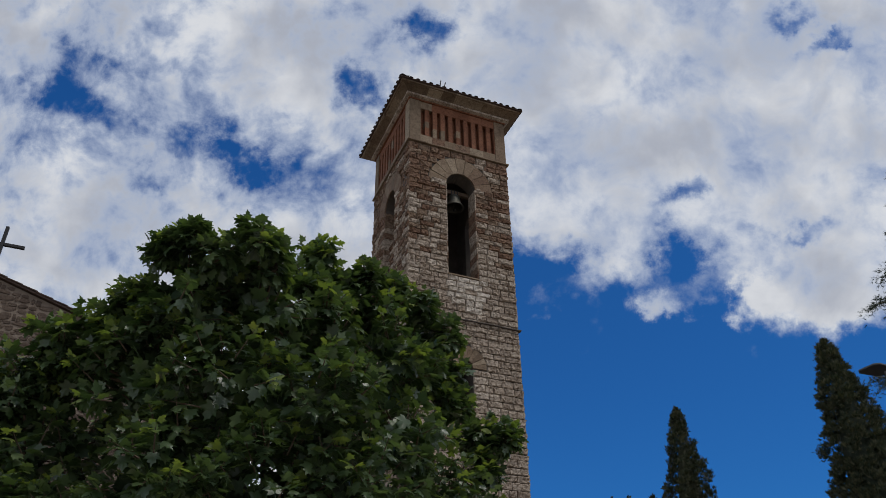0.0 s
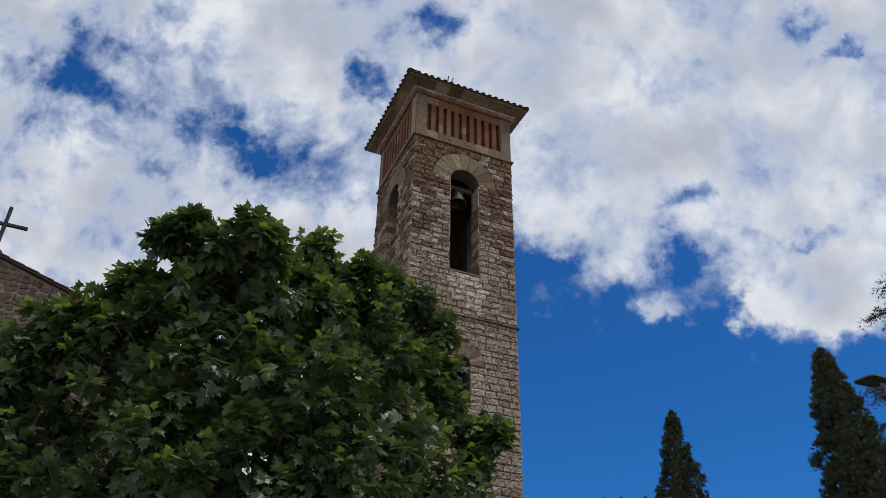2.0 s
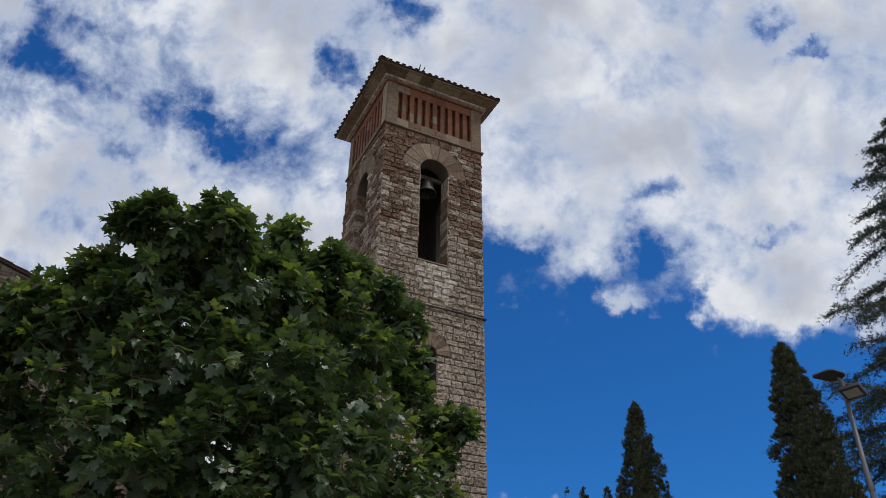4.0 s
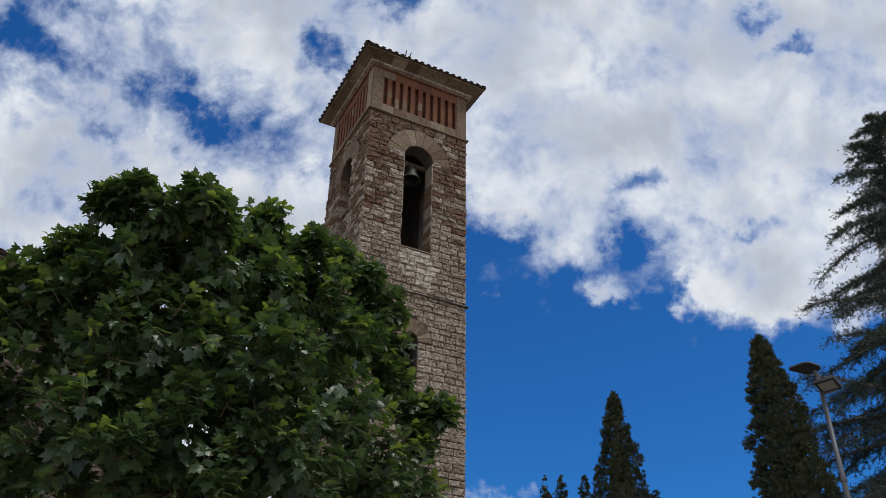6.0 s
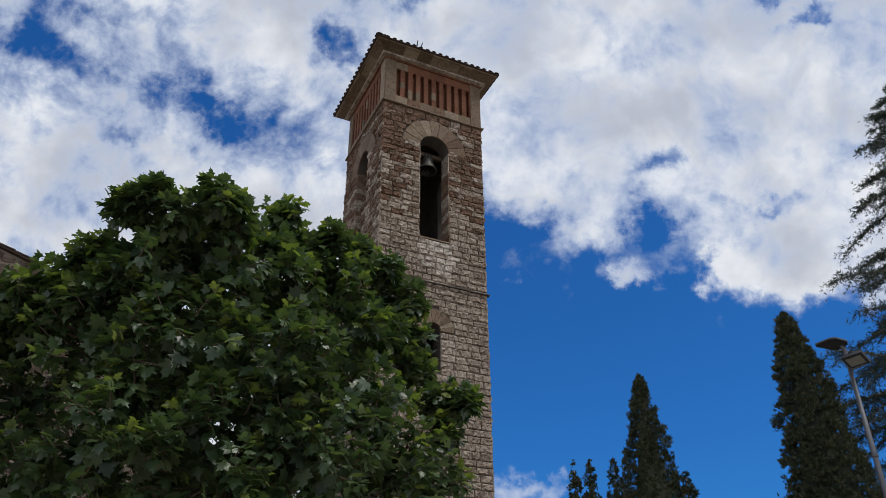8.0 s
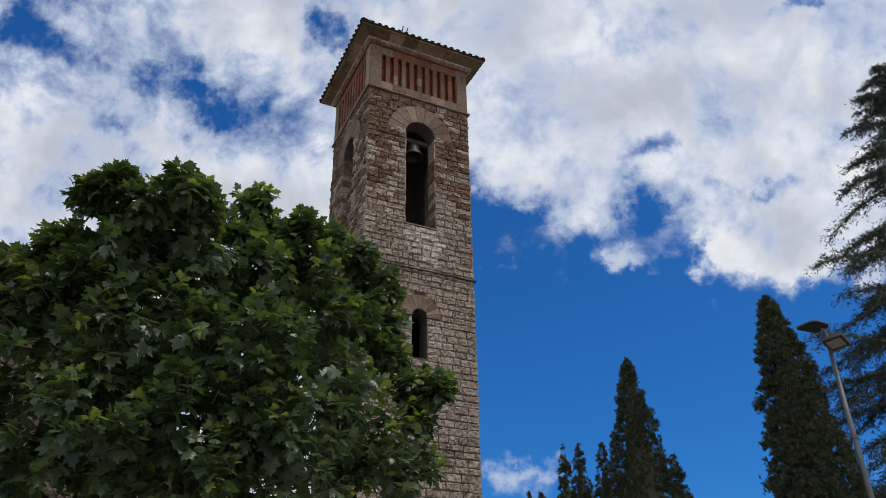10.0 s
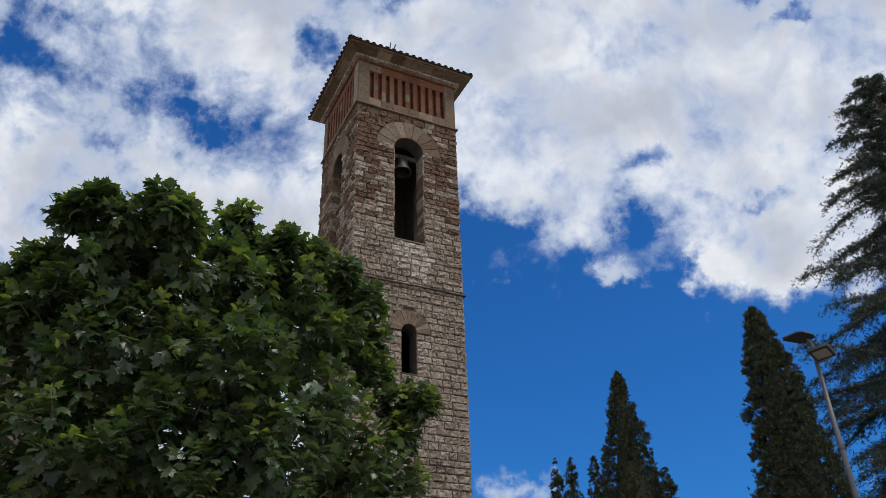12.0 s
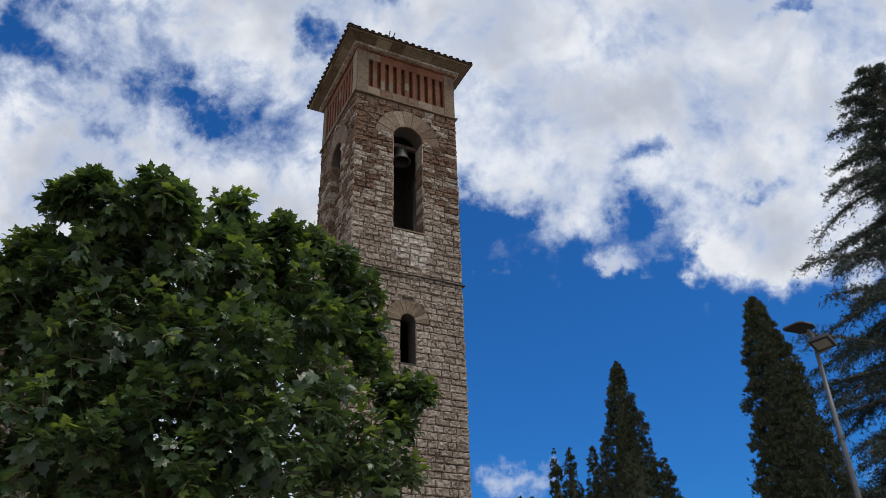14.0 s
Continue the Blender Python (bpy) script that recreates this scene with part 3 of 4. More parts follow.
tower_roof()
for dx, dy, lean in ((1.05, -0.42, 0.14), (1.18, -0.4, 0.3)):
    g = Geo().tube([(dx, dy, 23.35), (dx + lean * 0.2, dy, 23.52), (dx + lean * 0.5, dy, 23.86)], [0.026, 0.024, 0.02], 6)
    part("spike", g, IRON, tower, "thin iron spike above the eaves")
stone_parts()

# ---- bell ----
bell = thing("church_bell", "weathered bronze bell hanging in the arched tower opening", "bell", (2.02, 0.62, 18.55))
part("bell_body", Geo().lathe([(0.30, 0.03), (0.37, 0.0), (0.365, 0.04), (0.31, 0.12), (0.26, 0.25), (0.235, 0.4), (0.22, 0.5), (0.17, 0.56), (0.06, 0.58), (0.05, 0.5)], 28, caps=False), BRONZE, bell, smooth=True)
part("clapper", Geo().lathe([(0.015, 0.5), (0.015, 0.02), (0.05, -0.03), (0.06, -0.08), (0.03, -0.13)], 10), IRON, bell, smooth=True)
yoke = bevel(part("yoke", Geo().box(-0.62, 0.62, -0.07, 0.07, 0.62, 0.78), TIMBER, bell, "old timber headstock"), 0.015)
for dx in (-0.12, 0.0, 0.12):
    part("strap", Geo().box(dx - 0.02, dx + 0.02, -0.085, 0.085, 0.54, 0.80), IRON, bell)
part("lever", Geo().tube([(-0.3, 0, 0.72), (-0.32, -0.05, 1.0), (-0.36, -0.1, 1.12)], [0.025, 0.02, 0.02], 8), IRON, bell)

# ---- church ----
FACE_Y, APEX_X, APEX_Z, HALF, PITCH, NAVE = 0.0, -11.67, 12.19, 6.0, 0.335, 24.0
church = thing("church", "church with a gabled front of brown rubble stone", "church")


def verge_z(x):
    return APEX_Z - PITCH * abs(x - APEX_X)


def flat_stone(rng):
    """An irregular, nearly flat stone in a unit square, back at out = 0, face about out = 1."""
    count = 9
    ring = []
    for k in range(count):
        t = 2 * math.pi * (k + rng.uniform(-0.22, 0.22)) / count
        c, s = math.cos(t), math.sin(t)
        r = (abs(c) ** 6 + abs(s) ** 6) ** (-1 / 6) * rng.uniform(0.74, 1.05) * 0.5
        ring.append((0.5 + r * c, 0.5 + r * s))
    verts = [(x, 0, z) for x, z in ring] + [(x, rng.uniform(0.7, 0.9), z) for x, z in ring]
    verts += [(0.5 + 0.7 * (x - 0.5), rng.uniform(0.85, 1.2), 0.5 + 0.7 * (z - 0.5)) for x, z in ring]
    faces = [(a * count + k, a * count + (k + 1) % count, (a + 1) * count + (k + 1) % count, (a + 1) * count + k) for a in (0, 1) for k in range(count)]
    return verts, faces + [tuple(range(2 * count, 3 * count))]


def church_body():
    x0, x1, ze = APEX_X - HALF, APEX_X + HALF, APEX_Z - PITCH * HALF
    y0 = FACE_Y + SKIN
    front = [(x0, y0, 0), (x1, y0, 0), (x1, y0, ze), (APEX_X, y0, APEX_Z), (x0, y0, ze)]
    for name, ya, yb in (("front_wall", y0, y0 + 0.6), ("back_wall", NAVE - 0.6, NAVE)):
        pts = [(x, ya, z) for x, _, z in front] + [(x, yb, z) for x, _, z in front]
        part(name, Geo().add(pts, [(0, 1, 2, 3, 4), (9, 8, 7, 6, 5)] + [((i + 1) % 5, i, 5 + i, 5 + (i + 1) % 5) for i in range(5)]), LIME, church)
    for xa, xb in ((x0, x0 + 0.6), (x1 - 0.6, x1)):
        part("side_wall", Geo().box(xa, xb, y0 + 0.6, NAVE - 0.6, 0, ze), LIME, church)
    for sign in (-1, 1):
        # roof slope: slab with a projecting verge
        a, b = APEX_X, APEX_X + sign * (HALF + 0.4)
        ya, yb = FACE_Y - 0.07, NAVE + 0.07
        za, zb = APEX_Z + 0.02, APEX_Z + 0.02 - PITCH * (HALF + 0.4)
        p = [(a, ya, za), (b, ya, zb), (b, yb, zb), (a, yb, za)]
        g = Geo().hexa(p + [(x, y, z + 0.05) for x, y, z in p]) if sign > 0 else Geo().hexa([p[1], p[0], p[3], p[2]] + [(x, y, z + 0.05) for x, y, z in (p[1], p[0], p[3], p[2])])
        roof = part("roof", g, TILE, church, "low-pitched roof of dark weathered tiles")
        # verge tiles, overlapping down the slope
        rng = random.Random(4)
        length = (HALF + 0.4) / 16
        for n in range(16):
            x, z = a + sign * n * length, za + 0.05 - PITCH * n * length
            m = Matrix.Translation((x, ya - 0.02, z + rng.uniform(-0.006, 0.006))) @ Matrix.Rotation(sign * math.atan(PITCH) - sign * 0.05, 4, "Y")
            part("verge_tile", Geo().box(*(sorted((0, sign * (length + 0.06)))), 0, 0.3, 0.0, 0.028, m), TILE, roof)
    # rubble facing
    rng = random.Random(21)
    singles, rest, z = 0, Geo(), 0.0
    shapes = [Geo().add(*flat_stone(rng)).mesh("rubble_stone", RUBBLE) for _ in range(10)]
    while z < APEX_Z:
        h = rng.choice((rng.uniform(0.08, 0.13), rng.uniform(0.13, 0.26)))
        x = x0
        while x < x1 - 0.05:
            w = min(rng.choice((rng.uniform(0.1, 0.25), rng.uniform(0.22, 0.55))), x1 - x)
            zz, hh = z + rng.uniform(-0.03, 0.03), h * rng.uniform(0.8, 1.1)
            x += w
            if min(verge_z(x - w), verge_z(x)) < zz + hh:
                hh = min(verge_z(x - w), verge_z(x)) - zz - 0.01
            if hh < 0.06 or zz < 0:
                continue
            gap, depth = 0.004, rng.uniform(0.016, 0.03)
            lean = rng.uniform(-0.03, 0.03)
            m = Matrix(((w - 2 * gap, 0, 0, x - w + gap), (0, -depth, 0, FACE_Y + SKIN), (lean, 0, hh - 2 * gap, zz + gap), (0, 0, 0, 1)))
            if -13.6 < x < -8.2 and z > 8.3 and singles < 290:
                ob = new("rubble_stone", rng.choice(shapes))
                ob.parent, ob.matrix_basis = church, m
                singles += 1
            else:
                verts, faces = flat_stone(rng)
                rest.add([m @ Vector(p) for p in verts], faces)
        z += h
    part("rubble_facing", rest, RUBBLE, church, "uneven brown rubble stones", kind="stuff")


church_body()
part("cross_base", Geo().lathe([(0.24, 0), (0.22, 0.1), (0.13, 0.18)], 8, Matrix.Translation((APEX_X, FACE_Y + 0.1, APEX_Z + 0.06))), PALE, church, "small stone block on the gable")
cross = thing("cross", "plain dark iron cross on the church gable", "cross", (APEX_X + 0.03, FACE_Y + 0.1, APEX_Z + 0.22))
bevel(part("upright", Geo().box(-0.045, 0.045, -0.045, 0.045, 0, 1.35), IRON, cross), 0.01)
for a, b in ((-0.56, -0.046), (0.046, 0.56)):
    bevel(part("arm", Geo().box(a, b, -0.042, 0.042, 0.74, 0.83), IRON, cross), 0.01)


# ---- plants ----
def array_mesh(name, verts, tris, mat):
    """A mesh of many triangles from arrays."""
    me = bpy.data.meshes.new(name)
    me.vertices.add(len(verts))
    me.vertices.foreach_set("co", np.asarray(verts, np.float32).ravel())
    me.loops.add(len(tris) * 3)
    me.loops.foreach_set("vertex_index", np.asarray(tris, np.int32).ravel())
    me.polygons.add(len(tris))
    me.polygons.foreach_set("loop_start", np.arange(len(tris), dtype=np.int32) * 3)
    me.materials.append(mat)
    me.update(calc_edges=True)
    me.validate()
    return me


def scatter(shape, tris, places, frames):
    """Copies of a small shape at many places: frames holds for each its three axes as columns, with their lengths."""
    shape, tris = np.asarray(shape, float), np.asarray(tris)
    verts = np.einsum("nij,kj->nki", frames, shape) + places[:, None, :]
    faces = tris[None] + (np.arange(len(places)) * len(shape))[:, None, None]
    return verts.reshape(-1, 3), faces.reshape(-1, 3)


def unit(v):
    return v / np.maximum(np.linalg.norm(v, axis=-1, keepdims=True), 1e-9)


def frames_from(tip, face, size):
    """Axes of leaves that point along tip and face along face."""
    y = unit(tip)
    x = unit(np.cross(y, face))
    return np.stack([x, y, np.cross(x, y)], -1) * np.asarray(size)[:, None, None]


def lobed_leaf(curl, fold=0.25):
    """Five-lobed toothed leaf on a thin stalk, one unit long, stalk's foot at the origin, along +y."""
    rim = [(0.0, 0.0), (0.2, -0.1), (0.45, -0.05), (0.34, 0.14), (0.6, 0.42), (0.39, 0.46), (0.24, 0.5), (0.28, 0.7), (0.1, 0.77), (0.0, 1.0)]
    rim += [(-x, y) for x, y in rim[-2:0:-1]]
    bend = lambda x, y: (x, y + 0.42, fold * abs(x) - curl * (x * x * 1.2 + (y - 0.1) ** 2 * 0.55))
    verts = [bend(0.0, 0.3)] + [bend(x, y) for x, y in rim]
    n = len(verts)
    verts += [(0.018, 0.0, -0.1), (-0.018, 0.0, -0.1), bend(0.0, 0.05)]
    return verts, [(0, 1 + k, 1 + (k + 1) % len(rim)) for k in range(len(rim))] + [(n, n + 2, n + 1)]


# centre and radius of the leafy heads that make the outline of the plane tree, and of its main foliage masses
HEADS = (
    (-7.54, -12.93, 5.94, 0.25), (-7.38, -13.11, 5.96, 0.30), (-7.06, -13.17, 5.87, 0.30), (-6.71, -13.37, 5.98, 0.28),
    (-6.45, -13.10, 5.89, 0.27), (-5.78, -12.41, 6.56, 0.28), (-5.95, -12.54, 6.03, 0.32), (-5.13, -12.27, 6.51, 0.25),
    (-5.46, -12.26, 6.21, 0.33), (-4.74, -12.10, 6.47, 0.26), (-4.27, -11.98, 6.42, 0.27), (-3.88, -11.82, 6.11, 0.32),
    (-3.74, -11.72, 5.59, 0.32), (-3.77, -11.72, 5.10, 0.38), (-3.49, -12.10, 4.63, 0.32), (-3.26, -12.29, 4.57, 0.15),
    (-3.51, -12.14, 4.14, 0.33), (-3.51, -11.98, 3.61, 0.46), (-7.87, -12.45, 4.92, 0.28), (-8.20, -12.09, 4.78, 0.34),
    (-8.41, -11.65, 4.59, 0.39), (-8.10, -11.66, 4.10, 0.51), (-7.60, -12.70, 5.42, 0.25),
)
BULK = (
    (-7.29, -12.78, 5.37, 0.60), (-6.46, -12.85, 5.45, 0.63), (-5.60, -12.60, 5.40, 0.62), (-4.81, -12.42, 5.37, 0.58),
    (-7.49, -12.52, 4.55, 0.77), (-6.70, -12.80, 4.44, 0.81), (-5.74, -12.88, 4.37, 0.81), (-4.77, -12.73, 4.24, 0.66),
    (-4.27, -12.11, 5.34, 0.40), (-7.18, -12.68, 3.50, 0.84), (-6.27, -12.82, 3.45, 0.83), (-5.27, -12.78, 3.44, 0.85),
    (-4.19, -12.48, 3.56, 0.64), (-7.83, -12.02, 3.23, 0.78), (-6.77, -10.56, 5.31, 1.35), (-4.96, -10.58, 5.35, 1.25),
    (-5.75, -9.86, 3.84, 1.85), (-6.69, -12.07, 2.56, 0.80), (-5.27, -12.25, 2.54, 0.80),
)
# the flank towards the church, and masses behind the topmost heads
FLANK = (
    (-8.44, -12.10, 5.00, 0.35), (-8.73, -11.78, 4.75, 0.39), (-8.79, -11.71, 4.30, 0.51), (-8.49, -11.82, 3.77, 0.55), (-9.26, -11.51, 4.34, 0.46),
    (-5.80, -11.64, 5.98, 0.62), (-4.90, -11.55, 6.10, 0.56), (-4.24, -11.58, 6.06, 0.42), (-6.86, -12.08, 5.80, 0.58), (-7.35, -12.02, 5.55, 0.42),
    (-9.10, -11.67, 4.22, 0.49), (-8.94, -11.77, 3.64, 0.57), (-8.53, -12.02, 3.17, 0.54), (-9.44, -11.49, 3.83, 0.59), (-4.84, -12.10, 6.06, 0.50), (-5.35, -12.16, 6.17, 0.39),
    (-6.75, -12.75, 5.72, 0.42), (-7.22, -12.75, 5.68, 0.40), (-8.02, -12.30, 5.06, 0.32), (-7.80, -12.42, 5.50, 0.28), (-8.05, -12.21, 5.29, 0.28),
)


def plane_tree():
    rng = np.random.default_rng(7)
    base = np.array((-5.75, -11.3, 0.0))
    tree = thing("plane_tree", "leafy plane tree with dense dark green lobed leaves", "tree", tuple(base))
    masses = np.array(HEADS + BULK + FLANK)
    trunk = [(0, 0, 0), (0.04, 0.02, 0.8), (0.0, 0.06, 1.6), (0.06, 0.04, 2.3), (0.08, 0.1, 3.6)]
    part("trunk", Geo().tube(trunk, [0.24, 0.19, 0.17, 0.15, 0.07], 14), BARK, tree, smooth=True)
    large = masses[masses[:, 3] >= 0.55, :3]
    for c in masses:
        start = Vector((0.03, 0.04, 1.8 + 0.12 * (c[2] - 2)))
        if c[3] < 0.55:
            # the outer heads grow out of the nearest large mass
            start = Vector(large[np.argmin(np.linalg.norm(large - c[:3], axis=1))] - base)
        e = start.lerp(Vector(c[:3] - base), 0.88)
        mid = start.lerp(e, 0.5) + Vector((0, 0.15, 0.05))
        thick = 1.0 if c[3] >= 0.55 else 0.4
        part("limb", Geo().tube([start, mid, mid.lerp(e, 0.6), e], [0.08 * thick, 0.045 * thick, 0.022 * thick, 0.008], 8), TIMBER, tree, smooth=True)
    up = np.array((0, 0, 1.0))
    # leafy shoots on the outside of the masses
    foot, way, reach = [], [], []
    core = np.maximum(0.06, masses[:, 3] - np.where(masses[:, 3] < 0.5, 0.2, 0.26))
    for c, r in zip(masses, core):
        head = c[3] < 0.5
        n = int(12 + 40 * r * r) if head else int(15 * 4 * math.pi * r * r) + 14
        d = unit(rng.normal(size=(n, 3)) + (0.35 * up if head else 0.1 * up))
        p = c[:3] + d * (r * rng.uniform(0.6, 1.1, n))[:, None]
        deep = np.min(np.linalg.norm(p[:, None] - masses[None, :, :3], axis=2) / core[None], axis=1)
        # shoots stand in clumps, with dark hollows between them
        clump = np.array([noise.noise(tuple(x * 1.9 for x in q)) for q in p.tolist()])
        keep = (deep > (0.5 if head else 0.74)) & ((clump > -0.2) | head)
        foot.append(p[keep])
        way.append(unit(d[keep] + 0.45 * up + 0.35 * rng.normal(size=(keep.sum(), 3))))
        reach.append(rng.uniform(0.16, 0.3, keep.sum()) * (0.9 if head else 1.15))
    foot, way, reach = (np.concatenate(k) for k in (foot, way, reach))
    # leaves in turn up each shoot: broad and spread below, small and upright at the tip
    per = 13
    k = np.tile(np.arange(per) / (per - 1), len(foot))
    d, count = np.repeat(way, per, 0), len(foot) * per
    a = unit(np.cross(d, up + 0.01 * rng.normal(size=d.shape)))
    turn = np.tile(np.arange(per) * 2.4, len(foot)) + np.repeat(rng.uniform(0, 6.28, len(foot)), per) + rng.normal(size=count) * 0.3
    side = a * np.cos(turn)[:, None] + np.cross(d, a) * np.sin(turn)[:, None]
    at = np.repeat(foot, per, 0) + d * (np.repeat(reach, per) * k)[:, None] + side * 0.015
    tip = side * (1.1 - 0.55 * k)[:, None] + d * (0.2 + 0.7 * k)[:, None] + up * (-0.5 + 0.45 * k)[:, None] + rng.normal(size=at.shape) * 0.22
    face = up * 0.85 + d * 0.35 + side * 0.3 + rng.normal(size=at.shape) * 0.3
    size = rng.uniform(0.118, 0.18, count) * (1.0 - 0.45 * k ** 2)
    young = (k > 0.72) & (np.repeat(rng.random(len(foot)), per) < 0.42)
    # inner leaves, which close the view through the crown
    inner = np.concatenate([c[:3] + unit(rng.normal(size=(int(120 * c[3] ** 2), 3))) * (r * rng.uniform(0.15, 0.8, (int(120 * c[3] ** 2), 1))) for c, r in zip(masses, core)])
    at = np.concatenate([at, inner]) - base
    tip = np.concatenate([tip, rng.normal(size=inner.shape)])
    face = np.concatenate([face, rng.normal(size=inner.shape) + up])
    size = np.concatenate([size, rng.uniform(0.15, 0.21, len(inner))])
    young = np.concatenate([young, np.zeros(len(inner), bool)])
    frames = frames_from(tip, face, size)
    single = np.zeros(len(at), bool)
    near = np.where((at[:count, 1] < -1.6) & (at[:count, 2] > 2.6) & ~young[:count])[0]
    single[rng.choice(near, 280, replace=False)] = True
    tris = lobed_leaf(0.5)[1]

    def foliage(name, chosen, mat, label):
        # the leaves lie flat, curl down or cup in turn
        verts, faces, begun = [], [], 0
        for n, (curl, fold) in enumerate(((0.2, 0.12), (0.75, 0.3), (0.45, -0.12))):
            some = chosen & (np.arange(len(at)) % 3 == n)
            v, f = scatter(lobed_leaf(curl, fold)[0], tris, at[some], frames[some])
            verts.append(v)
            faces.append(f + begun)
            begun += len(v)
        ob = new(name, array_mesh(name, np.concatenate(verts), np.concatenate(faces), mat))
        ob.parent = tree
        return tagged(ob, label, kind="stuff")

    crown = foliage("crown", ~young & ~single, LEAF, "dense crown of broad dark five-lobed leaves")
    foliage("young_leaves", young, YOUNG_LEAF, "pale yellow-green leaves at the shoot tips")
    twig = [(0.012, 0, 0), (-0.006, 0, 0.01), (-0.006, 0, -0.01), (0.003, 1, 0), (-0.002, 1, 0.002), (-0.002, 1, -0.002)]
    twig_axes = frames_from(way, np.tile(up, (len(way), 1)) + 0.01, np.ones(len(way)))
    twig_axes[:, :, 1] *= (reach * 1.2)[:, None]
    v, f = scatter(twig, [(0, 1, 4), (0, 4, 3), (1, 2, 5), (1, 5, 4), (2, 0, 3), (2, 3, 5)], foot - base - way * (reach * 0.2)[:, None], twig_axes)
    twigs = new("twig_growth", array_mesh("twig_growth", v, f, TIMBER))
    twigs.parent = tree
    tagged(twigs, "thin dark brown shoots", kind="stuff")
    leaf = array_mesh("leaf", *lobed_leaf(0.5), LEAF)
    for n in np.where(single)[0]:
        ob = new("leaf", leaf)
        ob.parent = crown
        ob.matrix_basis = Matrix([list(row) + [at[n][i]] for i, row in enumerate(frames[n].tolist())] + [[0, 0, 0, 1]])


plane_tree()


def cypress(label, place, height, width, seed, lean=0.0, blunt=0.0, count=9000, spread=0.10, knots=()):
    """A narrow cypress: upright sprays on a tapering, uneven spindle."""
    rng = np.random.default_rng(seed)
    tree = thing("cypress_tree", label, "tree", place, group="cypress trees")
    part("trunk", Geo().tube([(0, 0, 0), (0, 0, height * 0.5), (lean * 0.8, 0, height * 0.96)], [0.16, 0.1, 0.02], 8), BARK, tree, smooth=True)
    # tufts on the uneven outside of the spindle, each of many upright sprays
    per = 26
    tufts = count // per
    t = 0.03 + 0.97 * (1 - rng.uniform(0, 1, tufts) ** 0.75)
    theta = rng.uniform(0, 2 * np.pi, tufts)
    body = np.where(t < 0.3, 0.75 + 0.25 * np.sin(t / 0.3 * np.pi / 2), ((1 - t) / 0.7 + 1e-6) ** (0.82 - blunt))
    lumps = np.array([noise.noise((math.cos(a) * 1.6 + seed, math.sin(a) * 1.6, h * height * 0.75)) for a, h in zip(theta, t)])
    r = width / 2 * body * (1 + 0.3 * lumps) * rng.uniform(0.72, 1.03, tufts)
    swell = np.minimum(rng.uniform(0.6, 1.4, tufts) * spread * 2.5, 0.1 + 0.5 * r)
    t, theta, r, swell = (np.repeat(k, per) for k in (t, theta, r, swell))
    count = tufts * per
    out = np.stack([np.cos(theta), np.sin(theta), 0 * theta], -1)
    puff = unit(rng.normal(size=(count, 3)) + out * 0.5 + np.array((0, 0, 0.6)))
    at = out * (r * 0.94)[:, None] + np.stack([lean * t, 0 * t, t * height * 0.995], -1) + puff * (swell * rng.uniform(0.0, 0.55, count))[:, None]
    tip = puff + np.array((0, 0, 0.7)) + rng.normal(size=at.shape) * 0.2
    face = out + rng.normal(size=at.shape) * 0.5
    size = swell * rng.uniform(0.55, 1.0, count)
    for bx, by, bz, br, bn in knots:
        # a tuft that stands out from the side
        p = rng.normal(size=(bn, 3)) * br + np.array((bx, by, bz))
        at, size = np.concatenate([at, p]), np.concatenate([size, rng.uniform(0.6, 1.3, bn) * spread * 2.0])
        tip = np.concatenate([tip, rng.normal(size=(bn, 3)) * 0.5 + np.array((bx, by, 0.9))])
        face = np.concatenate([face, rng.normal(size=(bn, 3))])
    # a ragged feather of three blades
    shape = [(0, 0, 0), (0.11, 0.45, 0.05), (0, 1.0, 0), (-0.11, 0.4, 0.05), (0.32, 0.74, -0.04), (-0.34, 0.68, 0.04)]
    tris = [(0, 1, 2), (0, 2, 3), (0, 4, 1), (0, 3, 5)]
    crown = new("crown", array_mesh("crown", *scatter(shape, tris, at, frames_from(tip, face, size)), CYPRESS))
    crown.parent = tree
    tagged(crown, kind="stuff")
    core = Geo().lathe([(0.02 + width * 0.33 * (0.75 if s < 0.2 else ((1 - s) / 0.8) ** (0.9 - blunt)), 0.4 + s * height * 0.9) for s in np.linspace(0, 0.93, 12).tolist()], 12)
    if lean:
        core.v = [(x + lean * z / height, y, z) for x, y, z in core.v]
    part("inner_foliage", core, CYPRESS, tree)
    return tree


cypress("tall dark green cypress tree with a ragged pointed top", (6.95, -9.30, 0), 9.25, 2.35, 31, -0.3, 0.2, 84000, 0.046, ((-0.6, 0.54, 6.75, 0.075, 260), (-0.66, 0.68, 5.05, 0.075, 220), (-0.38, 0.11, 8.85, 0.06, 90)))
cypress("tall pointed cypress tree in a dark group", (11.31, 1.52, 0), 12.53, 3.85, 32, 0.0, 0.0, 60000, 0.062)
for place, height, width, seed in (((12.38, 7.80, 0), 10.95, 2.2, 41), ((11.81, 5.88, 0), 10.60, 2.1, 42), ((12.02, 4.56, 0), 10.18, 2.4, 43), ((12.84, 1.49, 0), 9.08, 2.2, 44), ((11.99, 10.28, 0), 9.38, 2.1, 45), ((11.98, 9.17, 0), 9.23, 2.2, 46)):
    cypress("slender pointed cypress tree in a dark group", place, height, width, seed, 0, 0, 15000, 0.062)


